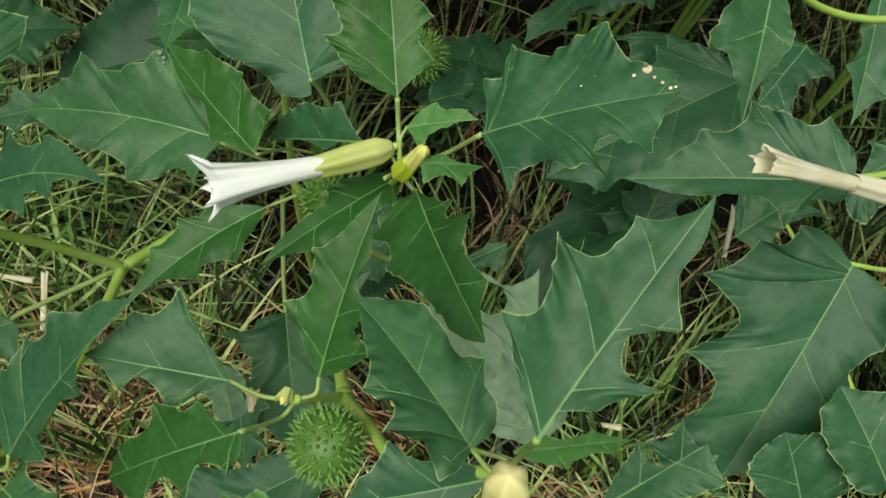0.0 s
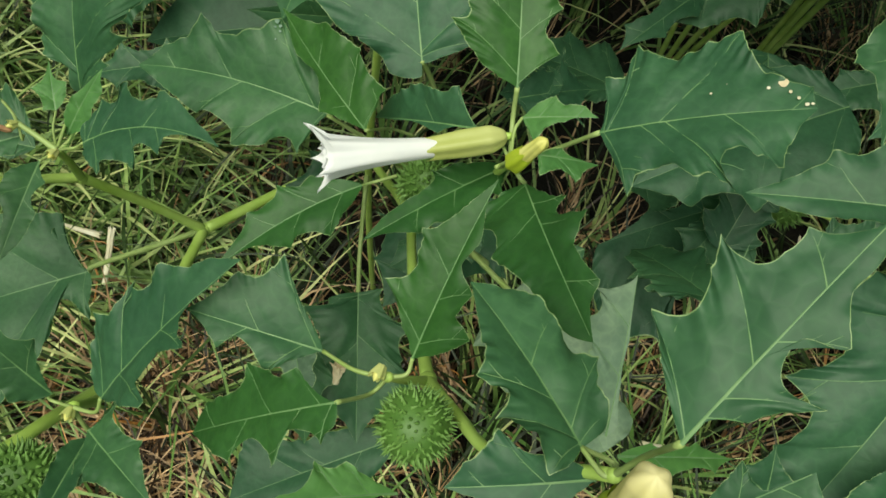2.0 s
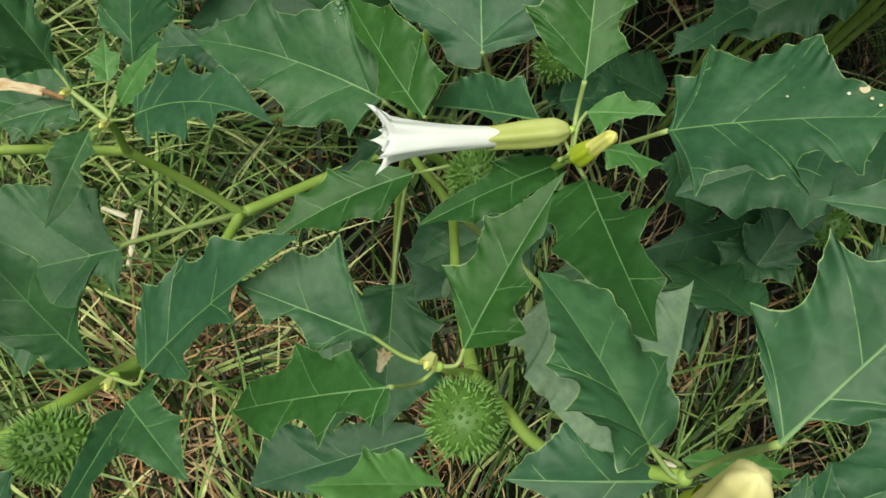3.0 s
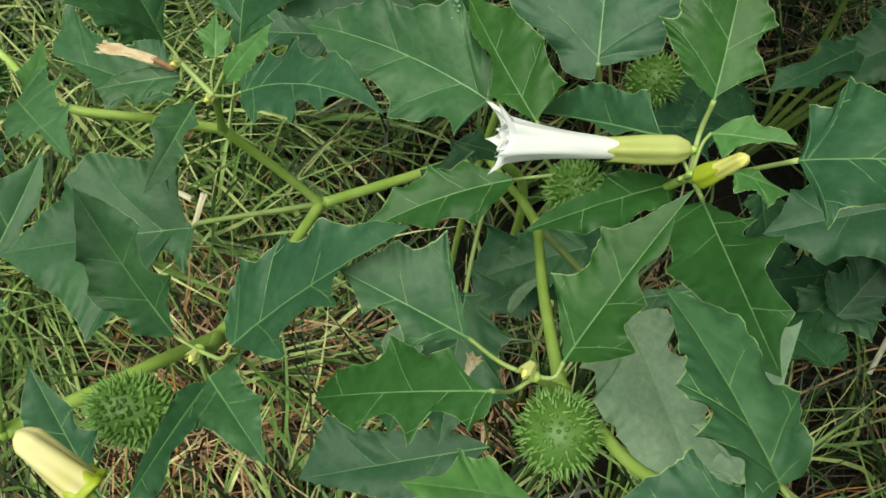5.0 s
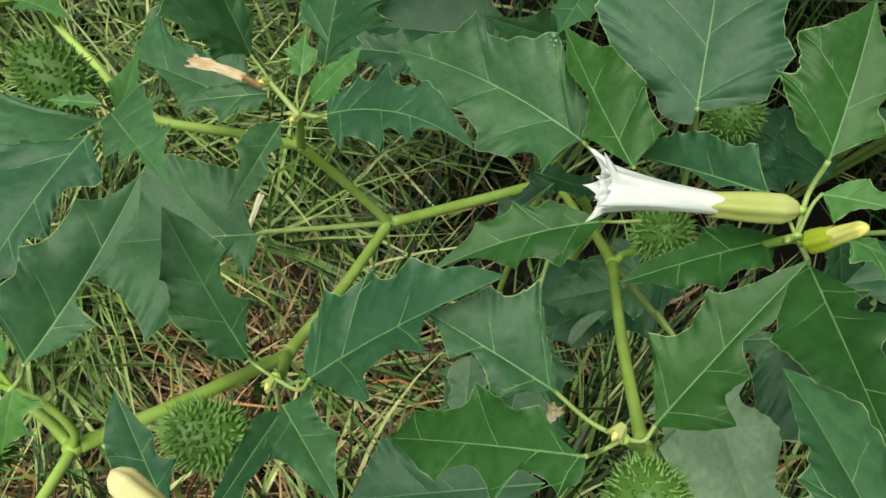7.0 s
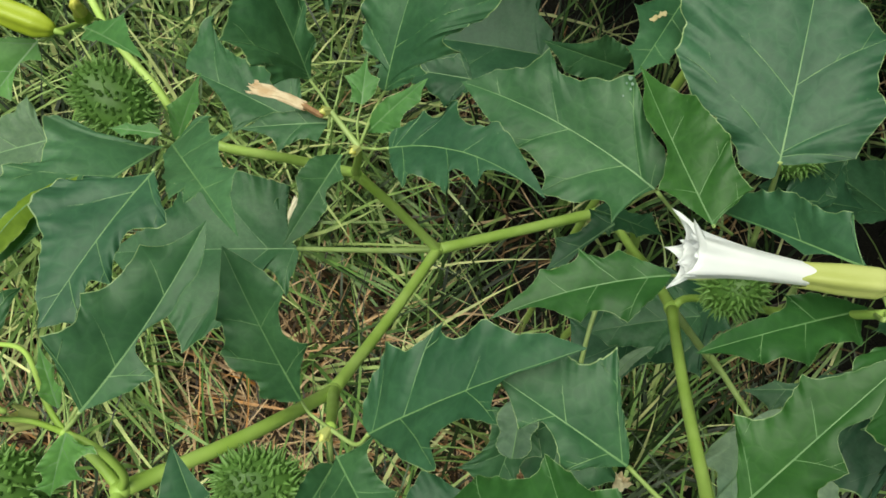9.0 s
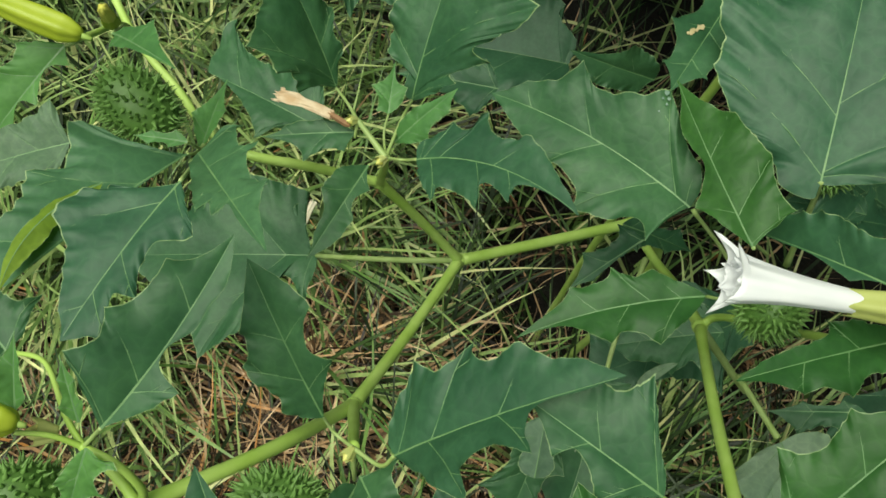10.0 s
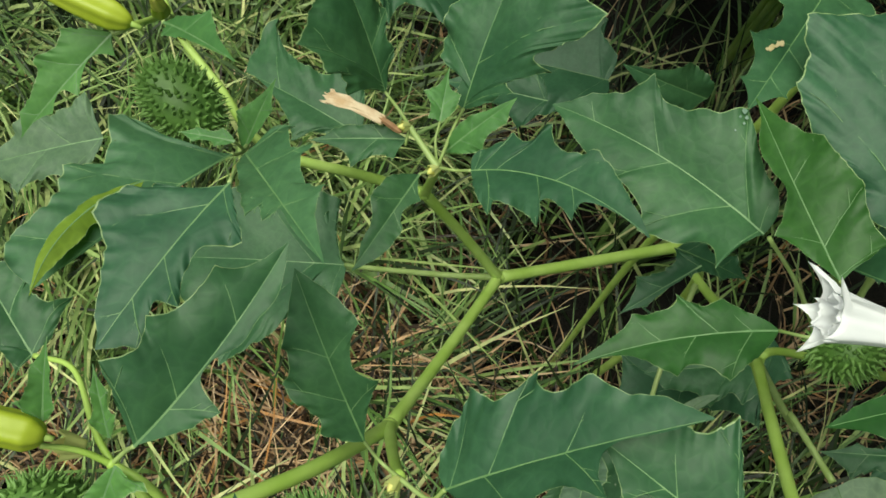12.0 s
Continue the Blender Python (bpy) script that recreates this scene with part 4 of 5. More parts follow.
def petiole(pts, r0=0.0017, r1=0.0013, parent=plant):
    return stalk("petiole", parent, pts, r0 * 0.76, r1 * 0.76, PETIOLE, "", 8, 0.15, 8)


# main trunk from the soil, its fork, and the branches
stem(((0.235, 0.300, -0.23), (0.225, 0.275, 0.25), (0.205, 0.240, 0.52), (0.172, 0.176, 0.656)), 0.0085, 0.0055)
stem(((0.172, 0.176, 0.656), (0.138, 0.103, 0.667), (0.109, 0.037, 0.683)), 0.0058, 0.0052)
stem(((0.109, 0.037, 0.683), (0.080, 0.019, 0.735), (0.057, 0.002, 0.779)), 0.0046, 0.0042)
stem(((0.057, 0.002, 0.779), (0.032, -0.028, 0.800), (0.009, -0.055, 0.815), (-0.020, -0.061, 0.805), (-0.055, -0.057, 0.800), (-0.096, -0.056, 0.800), (-0.140, -0.047, 0.800)), 0.0040, 0.0030)
stem(((0.057, 0.002, 0.779), (0.064, -0.002, 0.815), (0.070, -0.007, 0.845)), 0.0036, 0.0026)
stem(((0.070, -0.007, 0.845), (0.058, -0.006, 0.846), (0.046, -0.006, 0.850)), 0.0024, 0.0019, mat=PETIOLE)
stem(((0.109, 0.037, 0.683), (0.131, -0.034, 0.725), (0.149, -0.095, 0.776)), 0.0050, 0.0048)
stem(((0.149, -0.095, 0.776), (0.148, -0.124, 0.815), (0.144, -0.149, 0.835), (0.132, -0.195, 0.859)), 0.0048, 0.0046)
stem(((0.132, -0.195, 0.859), (0.116, -0.195, 0.860), (0.101, -0.197, 0.865)), 0.0034, 0.0028)
stem(((0.132, -0.195, 0.859), (0.140, -0.206, 0.870), (0.148, -0.220, 0.880)), 0.0036, 0.0030)
stem(((0.149, -0.095, 0.776), (0.163, -0.106, 0.820), (0.174, -0.115, 0.879)), 0.0046, 0.0030, 0.2)
petiole(((0.109, 0.037, 0.683), (0.076, 0.010, 0.660), (0.024, -0.016, 0.600), (-0.003, -0.013, 0.537)), 0.0030, 0.0026)
stem(((0.173, 0.180, 0.640), (0.204, 0.146, 0.690), (0.226, 0.119, 0.735), (0.249, 0.091, 0.774)), 0.0044, 0.0044)
stem(((0.249, 0.091, 0.774), (0.278, 0.025, 0.845), (0.308, -0.029, 0.901)), 0.0041, 0.0039, 0.2)
stem(((0.308, -0.029, 0.901), (0.324, -0.043, 0.935), (0.340, -0.057, 0.975), (0.364, -0.056, 1.031)), 0.0040, 0.0026)
stem(((0.249, 0.091, 0.774), (0.253, 0.098, 0.790), (0.280, 0.079, 0.880), (0.292, 0.064, 0.951)), 0.0034, 0.0024)
petiole(((0.249, 0.091, 0.774), (0.309, 0.121, 0.697), (0.297, 0.113, 0.720), (0.334, 0.093, 0.740)), 0.0034, 0.0026)
petiole(((0.198, 0.126, 0.720), (0.222, 0.076, 0.710), (0.238, 0.046, 0.710)), 0.0024, 0.0020)
petiole(((0.292, 0.064, 0.951), (0.284, 0.080, 0.955), (0.279, 0.086, 0.971)), 0.0017, 0.0014)
petiole(((0.292, 0.064, 0.951), (0.307, 0.085, 0.945), (0.319, 0.082, 0.977)), 0.0016, 0.0014)
petiole(((0.292, 0.064, 0.951), (0.299, 0.057, 0.955), (0.302, 0.058, 0.951)), 0.0015, 0.0013)
petiole(((0.292, 0.064, 0.951), (0.288, 0.053, 0.960), (0.293, 0.079, 0.924)), 0.0014, 0.0012)
petiole(((0.292, 0.064, 0.951), (0.287, 0.073, 0.960), (0.287, 0.081, 0.960)), 0.0011, 0.0009)
petiole(((0.292, 0.064, 0.951), (0.296, 0.057, 0.970), (0.301, 0.055, 0.982)), 0.0011, 0.0009)
petiole(((0.292, -0.045, 0.941), (0.289, -0.054, 0.938), (0.281, -0.068, 0.969)), 0.0013, 0.0011)
petiole(((0.292, -0.045, 0.941), (0.279, -0.049, 0.940), (0.263, -0.047, 0.931)), 0.0014, 0.0011)
petiole(((0.292, -0.045, 0.941), (0.298, -0.040, 0.940), (0.297, -0.034, 0.944)), 0.0013, 0.0011)
stem(((0.308, -0.029, 0.901), (0.299, -0.039, 0.925), (0.292, -0.045, 0.941)), 0.0030, 0.0022, 0.2)
petiole(((0.364, -0.056, 1.031), (0.361, -0.057, 1.030), (0.354, -0.052, 1.025)), 0.0013, 0.0010)
petiole(((0.364, -0.056, 1.031), (0.364, -0.052, 1.050), (0.358, -0.056, 1.087)), 0.0014, 0.0011)
petiole(((0.364, -0.056, 1.031), (0.366, -0.050, 1.020), (0.354, -0.052, 1.025)), 0.0012, 0.0010)
petiole(((0.107, -0.192, 0.893), (0.108, -0.185, 0.900), (0.113, -0.179, 0.919)), 0.0013, 0.0010)
stem(((0.107, -0.192, 0.893), (0.120, -0.187, 0.890), (0.131, -0.188, 0.875), (0.132, -0.195, 0.859)), 0.0020, 0.0026)
stem(((0.107, -0.192, 0.893), (0.098, -0.197, 0.900), (0.090, -0.205, 0.905)), 0.0017, 0.0013)
stem(((0.107, -0.192, 0.893), (0.092, -0.191, 0.890), (0.063, -0.188, 0.875), (0.044, -0.199, 0.862)), 0.0018, 0.0014)
petiole(((0.174, -0.115, 0.879), (0.164, -0.117, 0.880), (0.153, -0.115, 0.850)), 0.0011, 0.0009)
petiole(((0.174, -0.115, 0.879), (0.187, -0.112, 0.890), (0.188, -0.106, 0.898)), 0.0013, 0.0011)
petiole(((0.174, -0.115, 0.879), (0.180, -0.120, 0.865), (0.183, -0.122, 0.857)), 0.0016, 0.0012)
petiole(((0.070, -0.007, 0.845), (0.076, 0.000, 0.843), (0.084, 0.001, 0.855)), 0.0012, 0.0010)
petiole(((0.070, -0.007, 0.845), (0.069, -0.013, 0.846), (0.069, -0.018, 0.849)), 0.0011, 0.0009)
petiole(((0.070, -0.007, 0.845), (0.063, 0.004, 0.838), (0.061, 0.007, 0.831)), 0.0011, 0.0009)
petiole(((0.070, -0.007, 0.845), (0.053, 0.019, 0.830), (0.041, 0.039, 0.815)), 0.0013, 0.0011)
petiole(((0.070, -0.007, 0.845), (0.055, 0.005, 0.836), (0.045, 0.017, 0.829)), 0.0010, 0.0008)
petiole(((0.046, -0.006, 0.850), (0.050, -0.011, 0.843), (0.048, -0.008, 0.842)), 0.0010, 0.0008)
petiole(((0.046, -0.006, 0.850), (0.029, 0.002, 0.834), (0.008, 0.010, 0.816)), 0.0013, 0.0011)
petiole(((0.250, 0.119, 0.840), (0.233, 0.120, 0.885), (0.225, 0.114, 0.911)), 0.0022, 0.0016)
petiole(((0.244, 0.090, 0.840), (0.220, 0.079, 0.870), (0.196, 0.068, 0.894)), 0.0016, 0.0012)
petiole(((0.236, 0.095, 0.870), (0.226, 0.084, 0.885), (0.224, 0.056, 0.924)), 0.0012, 0.0010)
petiole(((0.243, 0.059, 0.890), (0.236, 0.049, 0.893), (0.229, 0.050, 0.879)), 0.0012, 0.0010)
petiole(((0.292, 0.064, 0.951), (0.278, 0.076, 0.947), (0.273, 0.066, 0.959)), 0.0011, 0.0009)
petiole(((0.010, -0.076, 0.846), (0.011, -0.082, 0.845), (0.056, -0.103, 0.926)), 0.0012, 0.0010)
petiole(((-0.020, -0.062, 0.806), (-0.002, -0.071, 0.830), (0.008, -0.078, 0.846)), 0.0018, 0.0016)
petiole(((0.008, -0.078, 0.846), (0.015, -0.083, 0.860), (0.016, -0.086, 0.865)), 0.0012, 0.0010)
petiole(((0.007, -0.077, 0.846), (-0.000, -0.075, 0.829)), 0.0010, 0.0009)
petiole(((0.007, -0.077, 0.846), (0.022, -0.085, 0.885)), 0.0010, 0.0008)
stem(((-0.096, -0.056, 0.800), (-0.066, -0.067, 0.860), (-0.025, -0.094, 0.920)), 0.0022, 0.0018)
petiole(((-0.066, -0.067, 0.860), (-0.016, -0.085, 0.925)), 0.0010, 0.0009)
petiole(((-0.025, -0.094, 0.920), (-0.033, -0.099, 0.910), (-0.035, -0.101, 0.909)), 0.0012, 0.0010)
# neighbouring plant
stem(((0.180, 0.300, -0.23), (0.150, 0.250, 0.40), (0.143, 0.238, 0.76), (0.142, 0.232, 0.86)), 0.0065, 0.0036, 0.1)
stem(((0.960, 0.330, -0.23), (0.880, 0.300, 0.40), (0.700, 0.220, 0.82), (0.490, 0.097, 0.974)), 0.0080, 0.0012, 0.1, plant_right)
stem(((0.700, 0.220, 0.82), (0.60, 0.22, 0.95), (0.454, 0.097, 1.025)), 0.0034, 0.0018, 0.1, plant_right)
stem(((0.700, 0.220, 0.82), (0.62, 0.32, 0.94), (0.455, 0.205, 1.000), (0.401, 0.168, 1.040)), 0.0036, 0.0018, 0.1, plant_right)
stem(((0.880, 0.300, 0.40), (0.66, 0.44, 0.52), (0.488, 0.338, 0.600)), 0.0040, 0.0018, 0.1, plant_right)


# swollen nodes where branches part
def node(at, r, parent=plant):
    bm = bmesh.new()
    bmesh.ops.create_icosphere(bm, subdivisions=3, radius=r)
    for v in bm.verts:
        v.co = Vector(at) + v.co * (1 + 0.06 * noise.noise(v.co * 300))
    me = bpy.data.meshes.new("node")
    bm.to_mesh(me)
    bm.free()
    me.materials.append(STEM)
    me.polygons.foreach_set("use_smooth", [True] * len(me.polygons))
    new("node", me).parent = parent


for at, r in (((0.109, 0.037, 0.683), 0.0050), ((0.057, 0.002, 0.779), 0.0042), ((0.149, -0.095, 0.776), 0.0047), ((0.132, -0.195, 0.859), 0.0046), ((0.249, 0.091, 0.774), 0.0049), ((0.308, -0.029, 0.901), 0.0045), ((0.292, 0.064, 0.951), 0.0026), ((0.292, -0.045, 0.941), 0.0023), ((0.107, -0.192, 0.893), 0.0020), ((0.364, -0.056, 1.031), 0.0024)):
    node(at, r)


# ---- seed capsules ----
def spine_mesh():
    v, f = tube_mesh([Vector((0, 0, z)) for z in (0, 0.25, 0.6, 1.0)], [0.34, 0.19, 0.09, 0.012], 5)
    me = bpy.data.meshes.new("spine")
    me.from_pydata(v, [], f)
    me.polygons.foreach_set("use_smooth", [True] * len(me.polygons))
    me.materials.append(SPINE)
    return me


SPINE_MESH = spine_mesh()


def capsule(parent, centre, axis, radius, length, spines, label, seed, spine_len=0.0065):
    """An egg-shaped green capsule with four faint seams, set with soft spines."""
    q = Vector(axis).normalized().to_track_quat("Z", "Y").to_matrix().to_4x4()
    m = Matrix.Translation(centre) @ q
    rings, sides = 18, 28
    verts, faces = [], []

    def shape(th, ph):
        seam = 1 - 0.05 * max(0.0, math.cos(4 * ph)) ** 6
        r = radius * math.sin(th) ** 0.92 * seam * (1 + 0.03 * noise.noise(Vector((th * 3, ph * 2, seed))))
        return Vector((math.cos(ph) * r, math.sin(ph) * r, math.cos(th) * length / 2))

    for i in range(rings + 1):
        th = 0.02 + (math.pi - 0.04) * i / rings
        for k in range(sides):
            verts.append(shape(th, 2 * math.pi * k / sides))
    for i in range(rings):
        for k in range(sides):
            a, b = i * sides + k, i * sides + (k + 1) % sides
            faces.append((a, a + sides, b + sides, b))
    faces.append(tuple(range(sides)))
    faces.append(tuple(range(rings * sides, (rings + 1) * sides))[::-1])
    body = mesh_part("capsule", [m @ v for v in verts], faces, CAPSULE, parent, label)
    rng = random.Random(seed)
    for k in range(spines):
        zz = 1 - 2 * (k + 0.5) / spines
        th, ph = math.acos(zz), k * 2.399963 + rng.uniform(-0.12, 0.12)
        p = shape(th, ph)
        out = Vector((p.x / radius ** 2, p.y / radius ** 2, p.z / (length / 2) ** 2)).normalized()
        out = (out + Vector((rng.gauss(0, 0.28), rng.gauss(0, 0.28), rng.gauss(0, 0.28) + 0.15))).normalized()
        s = spine_len * rng.uniform(0.9, 1.35)
        ob = new("spine", SPINE_MESH)
        ob.parent = body
        ob.matrix_local = m @ Matrix.Translation(p * 0.985) @ out.to_track_quat("Z", "Y").to_matrix().to_4x4() @ Matrix.Diagonal((s * 0.78, s * 0.78, s, 1))
    return body


capsule(plant, (0.311, -0.057, 0.945), (0.15, -0.45, 0.75), 0.0140, 0.031, 300, "green spiny seed capsule", 1, 0.0034)
capsule(plant, (0.172, -0.151, 0.875), (-0.55, -0.35, 0.25), 0.0135, 0.036, 300, "green spiny seed capsule", 2, 0.0046)
capsule(plant, (-0.029, -0.087, 0.850), (-0.75, -0.15, 0.25), 0.0165, 0.044, 300, "large green spiny seed capsule", 3, 0.0046)
capsule(plant, (0.255, 0.073, 0.870), (0.3, 0.1, 0.6), 0.0125, 0.030, 240, "dark green spiny capsule in leaf shade", 4, 0.0048)
capsule(plant, (0.241, 0.320, 0.680), (0.3, 0.2, 0.8), 0.0202, 0.047, 220, "dark green spiny capsule in leaf shade", 5, 0.0060)
capsule(plant, (0.095, -0.231, 0.840), (-0.3, -0.3, 0.6), 0.0150, 0.040, 240, "green spiny seed capsule", 6, 0.0050)
capsule(plant_right, (0.534, 0.347, 0.640), (0.1, 0.3, 0.6), 0.0160, 0.038, 100, "dark green spiny capsule in leaf shade", 7)


# ---- flowers and buds ----
def axis_frame(a, b):
    d = Vector(b) - Vector(a)
    return Matrix.Translation(a) @ d.normalized().to_track_quat("Z", "Y").to_matrix().to_4x4(), d.length


def ring_mesh(rings, point):
    """Verts and faces of a tube whose rings come from point(t, angle)."""
    sides = 60
    verts = [point(i / (rings - 1), 2 * math.pi * k / sides) for i in range(rings) for k in range(sides)]
    faces = [(i * sides + k, i * sides + (k + 1) % sides, (i + 1) * sides + (k + 1) % sides, (i + 1) * sides + k) for i in range(rings - 1) for k in range(sides)]
    return verts, faces


def calyx_tube(parent, a, b, r, mat, label="", teeth=0.004, turn=0.3):
    """A five-sided, slightly swollen green tube with pointed teeth."""
    m, ln = axis_frame(a, b)

    def point(t, an):
        ridge = 1 + 0.17 * abs(math.cos(2.5 * (an + turn))) ** 2.2 - 0.09 + 0.02 * noise.noise(Vector((an * 2, t * 9, r * 900)))
        rr = r * (0.30 + 0.75 * min(1, t / 0.22) ** 0.55 + 0.14 * math.sin(math.pi * t) - 0.12 * t) * ridge
        zz = ln * t + (teeth * max(0.0, math.cos(5 * (an + turn))) if t > 0.99 else 0)
        return m @ Vector((math.cos(an) * rr, math.sin(an) * rr, zz))

    v, f = ring_mesh(26, point)
    f.append(tuple(range(60))[::-1])
    return mesh_part("calyx", v, f, mat, parent, label)


def corolla(parent, a, b, r0, r1, mat, tail, label="", turn=0.0, ragged=0.0, seed=1, name="corolla"):
    """A pleated trumpet that widens to a mouth with five thread-like points."""
    m, ln = axis_frame(a, b)
    rng = random.Random(seed)
    bend = [rng.uniform(-0.5, 0.9) for _ in range(5)]
    size = [rng.uniform(0.75, 1.25) for _ in range(5)]

    def point(t, an):
        k = round((an - turn) / (2 * math.pi / 5))
        d = an - turn - k * 2 * math.pi / 5
        k %= 5
        body = min(1.0, t / 0.80)
        flare = r0 + (r1 - r0) * (0.50 * body + 0.50 * body ** 2.6)
        pleat = 1 + body ** 2 * (0.16 * math.cos(5 * (an - turn)) + 0.05 * math.cos(10 * (an - turn) + 0.6))
        rr = flare * pleat
        zz = ln * body
        if t > 0.80:
            e = (t - 0.80) / 0.20
            point_w = math.exp(-(d / (0.46 - 0.33 * e)) ** 2)
            zz += tail * size[k] * e * point_w * 0.8 - 0.10 * ln * (1 - point_w) * e * 0.5
            rr += tail * e * e * point_w * 0.75 * (0.6 + bend[k])
            an = an - d * point_w * 0.6 * e + 0.25 * e * e * point_w * bend[k]
        zz += ragged * ln * 0.08 * body ** 3 * noise.noise(Vector((an * 3, t * 5, seed)))
        rr *= 1 + (0.012 + 0.14 * ragged) * noise.noise(Vector((math.cos(an) * 2, t * 6 + seed, math.sin(an) * 2)))
        return m @ Vector((math.cos(an) * rr, math.sin(an) * rr, zz))

    v, f = ring_mesh(44, point)
    return mesh_part(name, v, f, mat, parent, label)


def flower(parent, base, throat, mouth, calyx_r, r0, r1, label):
    head = mesh_part("flower", *tube_mesh([Vector(base) + (Vector(throat) - Vector(base)) * t for t in (-0.12, -0.04, 0.05)], [0.0012, 0.0016, 0.0022], 10), STEM, parent, label)
    calyx_tube(head, base, throat, calyx_r, CALYX, "yellow-green ribbed calyx")
    a = Vector(throat) + (Vector(base) - Vector(throat)) * 0.12
    corolla(head, a, mouth, r0, r1, PETAL, 0.008, "white pleated trumpet corolla", 0.5)
    # the inner folds that half close the mouth
    b = Vector(throat) + (Vector(mouth) - Vector(throat)) * 1.0
    c = Vector(throat) + (Vector(mouth) - Vector(throat)) * 0.55
    corolla(head, c, b, r0 * 1.1, r1 * 0.66, PETAL, 0.0025, "", 1.15, 1.6, 3, "inner_fold")
    return head


flower(plant, (0.285, 0.072, 0.955), (0.259, 0.050, 0.952), (0.223, 0.020, 0.955), 0.0054, 0.0043, 0.0091, "open white trumpet flower with yellow-green calyx")


def bud(parent, base, tip, r, label, mat=None, cup=0.45):
    """A closed bud: a green cup and a twisted, pointed yellow roll."""
    head = mesh_part("bud", *tube_mesh([Vector(base) + (Vector(tip) - Vector(base)) * t for t in (-0.10, 0.0, 0.06)], [0.0010, 0.0014, 0.0018], 8), STEM, parent, label)
    mid = Vector(base) + (Vector(tip) - Vector(base)) * cup
    calyx_tube(head, base, mid, r, CALYX_GREEN, "", 0.003)
    m, ln = axis_frame(Vector(base) + (mid - Vector(base)) * 0.7, tip)

    def point(t, an):
        prof = 0.82 * (1 - 0.25 * t) * min(1.0, ((1 - t) / 0.16)) ** 0.5
        rr = r * prof * (1 + 0.10 * math.cos(5 * an + 3.5 * t)) + 0.0002
        return m @ Vector((math.cos(an) * rr, math.sin(an) * rr, ln * t))

    v, f = ring_mesh(24, point)
    f.append(tuple(range(23 * 60, 24 * 60)))
    mesh_part("rolled_petals", v, f, mat or BUD, head)
    return head


bud(plant, (0.293, 0.054, 0.965), (0.301, 0.058, 0.990), 0.0040, "closed yellow flower bud in green calyx")
bud(plant, (0.209, -0.171, 0.982), (0.183, -0.171, 0.990), 0.0062, "pale cream flower bud standing near leaf tops", BUD_CREAM, 0.12)
bud(plant, (0.363, -0.074, 1.055), (0.353, -0.067, 1.095), 0.0070, "plump cream-yellow bud at branch fork", BUD_CREAM, 0.35)
bud(plant, (0.092, -0.200, 0.915), (0.071, -0.216, 0.920), 0.0054, "large yellow-green flower bud", CALYX_GREEN, 0.9)
bud(plant, (-0.022, -0.095, 0.925), (-0.056, -0.115, 0.930), 0.0050, "large yellow-green flower bud", CALYX_GREEN, 0.85)
bud(plant, (-0.039, -0.078, 0.900), (-0.025, -0.082, 0.930), 0.0034, "small yellow flower bud")


def cup(parent, at, up, r, label="pale green cup left by a fallen flower"):
    """The short collar that stays after the corolla has dropped, with a bud in it."""
    m, _ = axis_frame(at, Vector(at) + Vector(up))

    def point(t, an):
        rr = r * (0.55 + 0.5 * t) * (1 + 0.12 * math.cos(5 * an))
        return m @ Vector((math.cos(an) * rr, math.sin(an) * rr, r * 1.5 * t + (r * 0.5 * max(0, math.cos(5 * an)) if t > 0.99 else 0)))

    v, f = ring_mesh(10, point)
    f.append(tuple(range(60))[::-1])
    c = mesh_part("collar", v, f, CALYX, parent, label)

    def knob(t, an):
        rr = r * 0.62 * math.sin(math.pi * (0.25 + 0.74 * t)) + 0.0001
        return m @ Vector((math.cos(an) * rr, math.sin(an) * rr, r * (0.5 + 1.8 * t)))

    v, f = ring_mesh(10, knob)
    f.append(tuple(range(9 * 60, 10 * 60)))
    mesh_part("young_capsule", v, f, BUD, c)


for at, up, r in (((0.288, -0.043, 0.946), (0.0, -0.2, 0.01), 0.0032), ((0.070, -0.007, 0.845), (0.0, -0.1, 0.02), 0.0030), ((0.046, -0.006, 0.850), (-0.02, -0.05, 0.02), 0.0028),
                  ((0.174, -0.115, 0.879), (0.02, -0.1, 0.02), 0.0030), ((0.097, -0.196, 0.894), (-0.05, -0.05, 0.03), 0.0050)):
    cup(plant, at, up, r)


# ---- withered and fallen flowers ----
def dry_flower(label, a, b, r0, r1, mat, ragged=1.2, seed=2, parent=None):
    ob = corolla(parent, a, b, r0, r1, mat, 0.0015, label, 0.2, ragged, seed, "withered_flower" if parent else "fallen_flower")
    if not parent:
        tagged(ob, label, "flower", "flowers dropped in the grass")
    return ob


dry_flower("cream withered trumpet flower hanging on", (0.446, 0.080, 1.045), (0.405, 0.060, 1.062), 0.0028, 0.0040, FALLEN, 0.5, 4, plant_right)
calyx_tube(plant_right, (0.479, 0.093, 1.035), (0.444, 0.079, 1.046), 0.0036, FALLEN, "cream dried calyx", 0.002)
shrivelled = dry_flower("shrivelled brown flower on a small leaf", (0.036, -0.0145, 0.850), (0.008, -0.027, 0.845), 0.0026, 0.0038, SHRIVELLED, 2.6, 5, plant)
for v in shrivelled.data.vertices:  # lies flat and bent
    along = (v.co.x - 0.004) / 0.033
    v.co.z = 0.8475 + (v.co.z - 0.8475) * 0.45 + 0.003 * math.sin(along * 2.6)
calyx_tube(shrivelled, (0.046, -0.011, 0.849), (0.035, -0.0148, 0.851), 0.0014, DRY_END, "brown dried flower base", 0.0015)
dry_flower("curled cream petal caught under a leaf", (0.272, -0.051, 0.900), (0.270, -0.044, 0.905), 0.0014, 0.0030, WITHERED, 2.0, 6, plant)
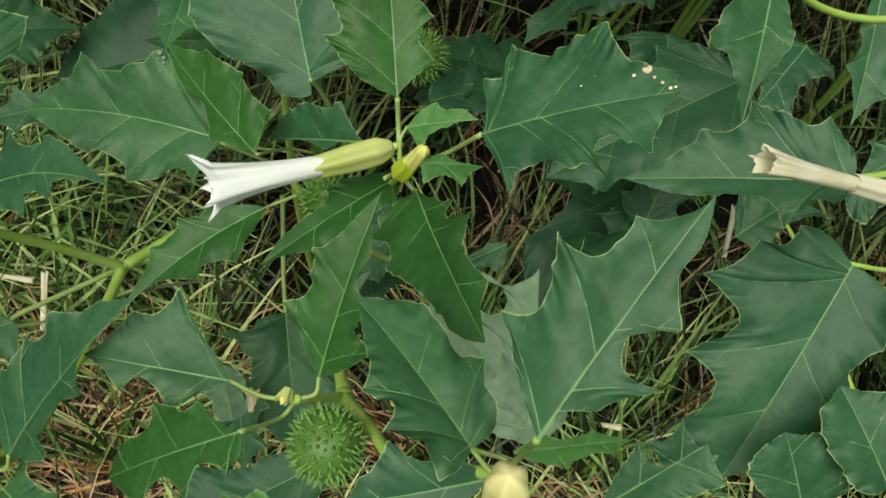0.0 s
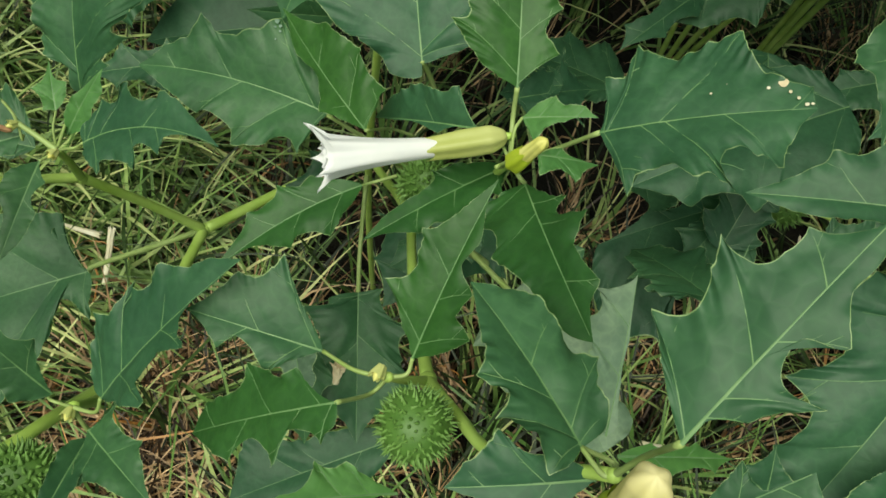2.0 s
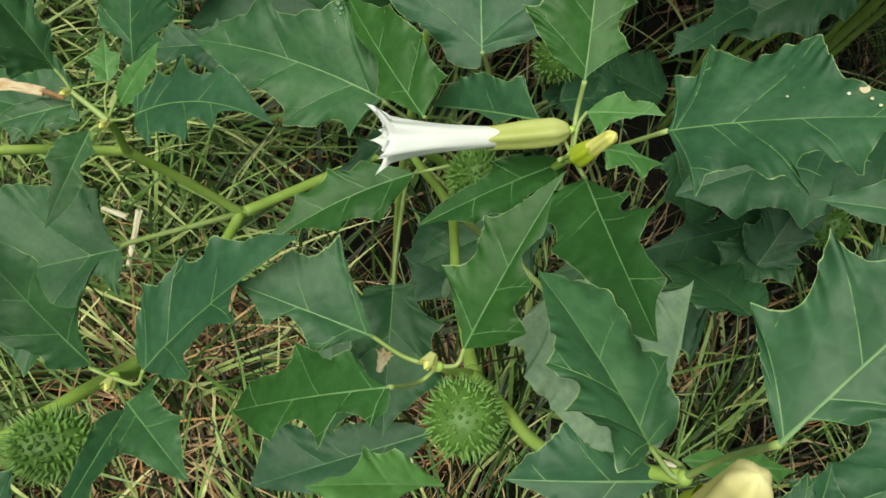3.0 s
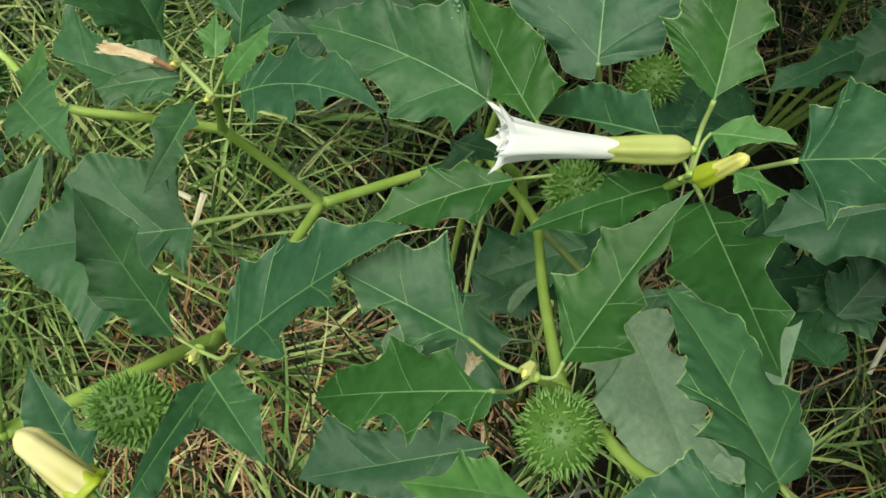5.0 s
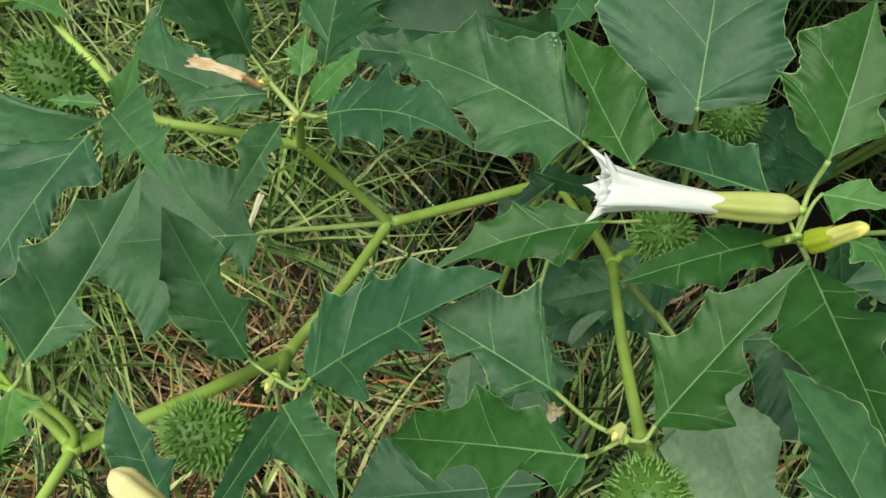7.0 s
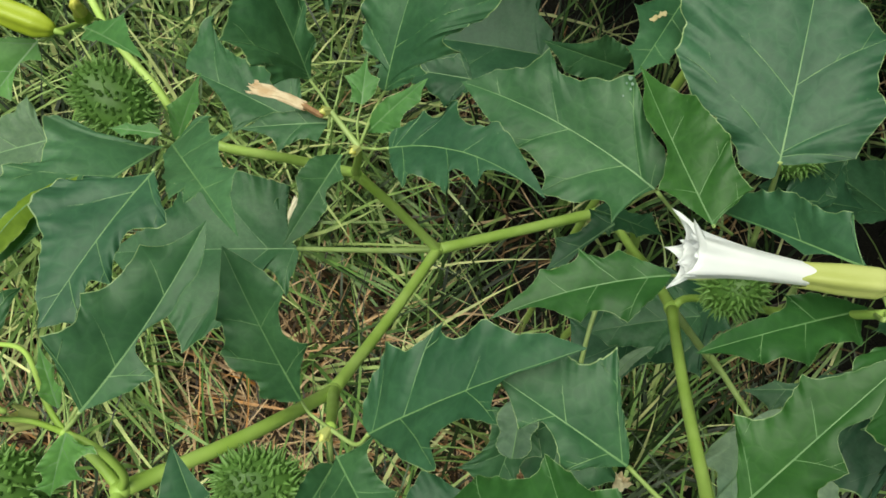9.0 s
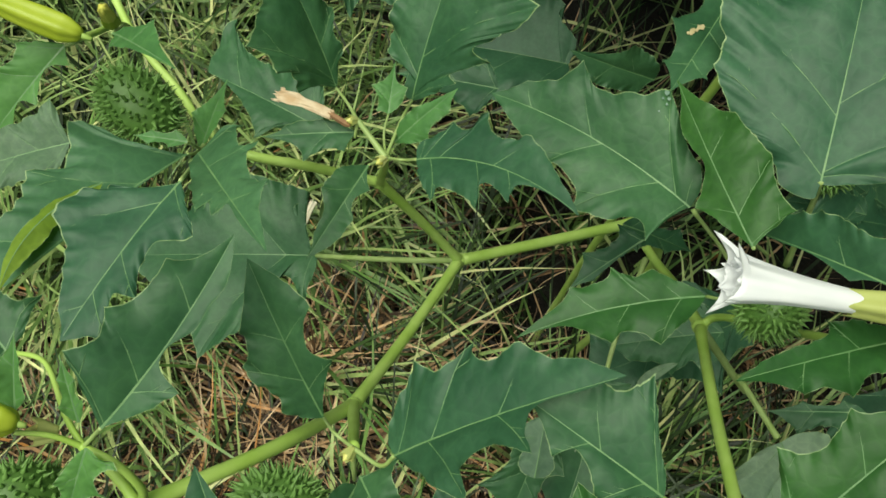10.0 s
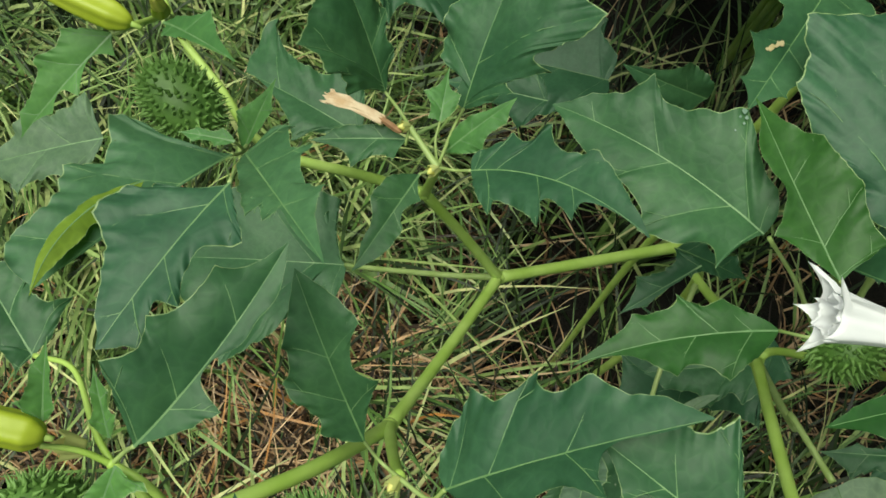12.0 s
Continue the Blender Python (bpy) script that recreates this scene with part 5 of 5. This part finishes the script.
for a, b, r0, r1, s in (((-0.181, 0.047, 0.040), (-0.223, 0.127, 0.050), 0.0042, 0.0050, 7), ((-0.298, 0.091, 0.050), (-0.236, 0.110, 0.040), 0.0034, 0.0050, 8),
                        ((0.812, 0.632, 0.050), (0.801, 0.726, 0.070), 0.0042, 0.0056, 9), ((0.679, 0.250, 0.050), (0.713, 0.258, 0.050), 0.0040, 0.0050, 10)):
    dry_flower("cream fallen trumpet flower lying in grass", a, b, r0, r1, FALLEN, 0.9, s)


# ---- blemishes on two leaves ----
def fleck(blade, spots, mat, name="fleck"):
    """Small dry spots, lying on the blade."""
    at = leaf_surface[blade.name]
    for u, v, r in spots:
        n = 14
        ring = [(u + math.cos(k * 2 * math.pi / n) * r * (1 + 0.4 * noise.noise(Vector((k, u * 50, v * 50)))),
                 v + math.sin(k * 2 * math.pi / n) * r * (1 + 0.4 * noise.noise(Vector((k + 30, u * 50, v * 50))))) for k in range(n)]
        pts = [at(u, v)] + [at(*p) for p in ring]
        mesh_part(name, pts, [(0, 1 + k, 1 + (k + 1) % n) for k in range(n)], mat, blade)


fleck(flecked, ((0.611, 0.166, 0.009), (0.642, 0.169, 0.007), (0.542, 0.123, 0.006), (0.797, 0.120, 0.008), (0.890, 0.093, 0.008), (0.956, 0.016, 0.010), (0.979, 0.019, 0.008), (0.923, 0.054, 0.008)), FALLEN)
fleck(flecked, ((0.862, 0.142, 0.022),), WITHERED, "dry_patch")
fleck(smeared, ((0.311, -0.293, 0.010), (0.291, -0.278, 0.007), (0.312, -0.267, 0.005), (0.287, -0.255, 0.005), (0.299, -0.217, 0.004)), DUST, "dust_smear")
fleck(scarred, [(0.655 + 0.009 * k, -0.031 - 0.0038 * k + 0.003 * math.sin(k * 2.1), 0.0075 + 0.002 * math.sin(k * 1.3)) for k in range(9)], SCAR, "dry_patch")


# ---- unseen rest of the thornapple stand, added behind and beside to shade the soil ----
def bush(centre, seed, count, reach, root_back=0.0, clear=0.0):
    rng = random.Random(seed)
    root = tagged(new("thornapple_plant"), "unseen thornapple bush added behind for shade, large toothed leaves", "plant", "thornapples of the stand")
    tops = []
    for k in range(4):
        a = k * 1.6 + rng.uniform(-0.3, 0.3)
        top = (centre[0] + math.cos(a) * reach * 0.5, centre[1] + math.sin(a) * reach * 0.5, rng.uniform(0.62, 0.8))
        stem(((centre[0], centre[1] + root_back, -0.23), (centre[0] + math.cos(a) * 0.05, centre[1] + root_back * 0.9 + math.sin(a) * 0.05, 0.2 + root_back), (top[0], top[1], top[2] + clear * 4)), 0.009, 0.004, 0.1, root)
        tops.append(top)
    kinds = []
    made = 0
    for _ in range(count * 6):
        if made >= count:
            break
        a, d = rng.uniform(0, 2 * math.pi), reach * math.sqrt(rng.random())
        x, y = centre[0] + math.cos(a) * d, centre[1] + math.sin(a) * d
        low = min(1.0, 0.75 + 0.8 * x) - 0.7 * (y - 0.3) + 0.08 if x < 0.9 else 0.5
        low = max(low, 0.15) + clear
        if low > (1.2 if clear else 0.95):
            continue
        z = rng.uniform(low, min(1.45, low + 0.75))
        turn, tip, bank = math.degrees(a) + rng.uniform(-70, 70), rng.uniform(-30, 10), rng.uniform(-20, 20)
        if len(kinds) < 4:
            ln = rng.uniform(0.13, 0.17)
            tooth = lambda: tuple((u + rng.uniform(-0.04, 0.04), w * rng.uniform(0.85, 1.15)) for u, w in ((0.06, 0.26), (0.30, 0.42), (0.58, 0.32), (0.80, 0.17)))
            kinds.append((leaf(root, (x, y, z), ln, turn, tip, bank, tooth(), tooth(), hollow=0.5), pose(x, y, z, 0, 0, turn)))
        else:
            src, home = kinds[rng.randrange(4)]
            shift = pose(x, y, z, tip * 0.5, bank * 0.5, turn) @ home.inverted()
            twin = src.copy()
            scene.collection.objects.link(twin)
            twin.matrix_local = shift
            for c in src.children:
                rib = c.copy()
                scene.collection.objects.link(rib)
                rib.parent = twin
        made += 1


for centre, seed, reach in (((0.45, 1.00), 21, 0.42), ((-0.05, 1.08), 22, 0.40), ((0.95, 1.05), 23, 0.42), ((1.30, 0.45), 24, 0.38), ((0.45, 1.55), 25, 0.42), ((1.25, 1.55), 26, 0.42), ((-0.55, 1.35), 27, 0.36)):
    bush(centre, seed, 80, reach)
# unseen canopy added to lean over the back of the thornapple and shade it
for centre, seed, count, reach in (((0.15, 0.66), 31, 120, 0.32), ((0.62, 0.64), 32, 120, 0.30), ((-0.32, 0.62), 33, 120, 0.32), ((-0.08, 0.55), 34, 120, 0.26)):
    bush(centre, seed, count, reach, 0.5, 0.05)
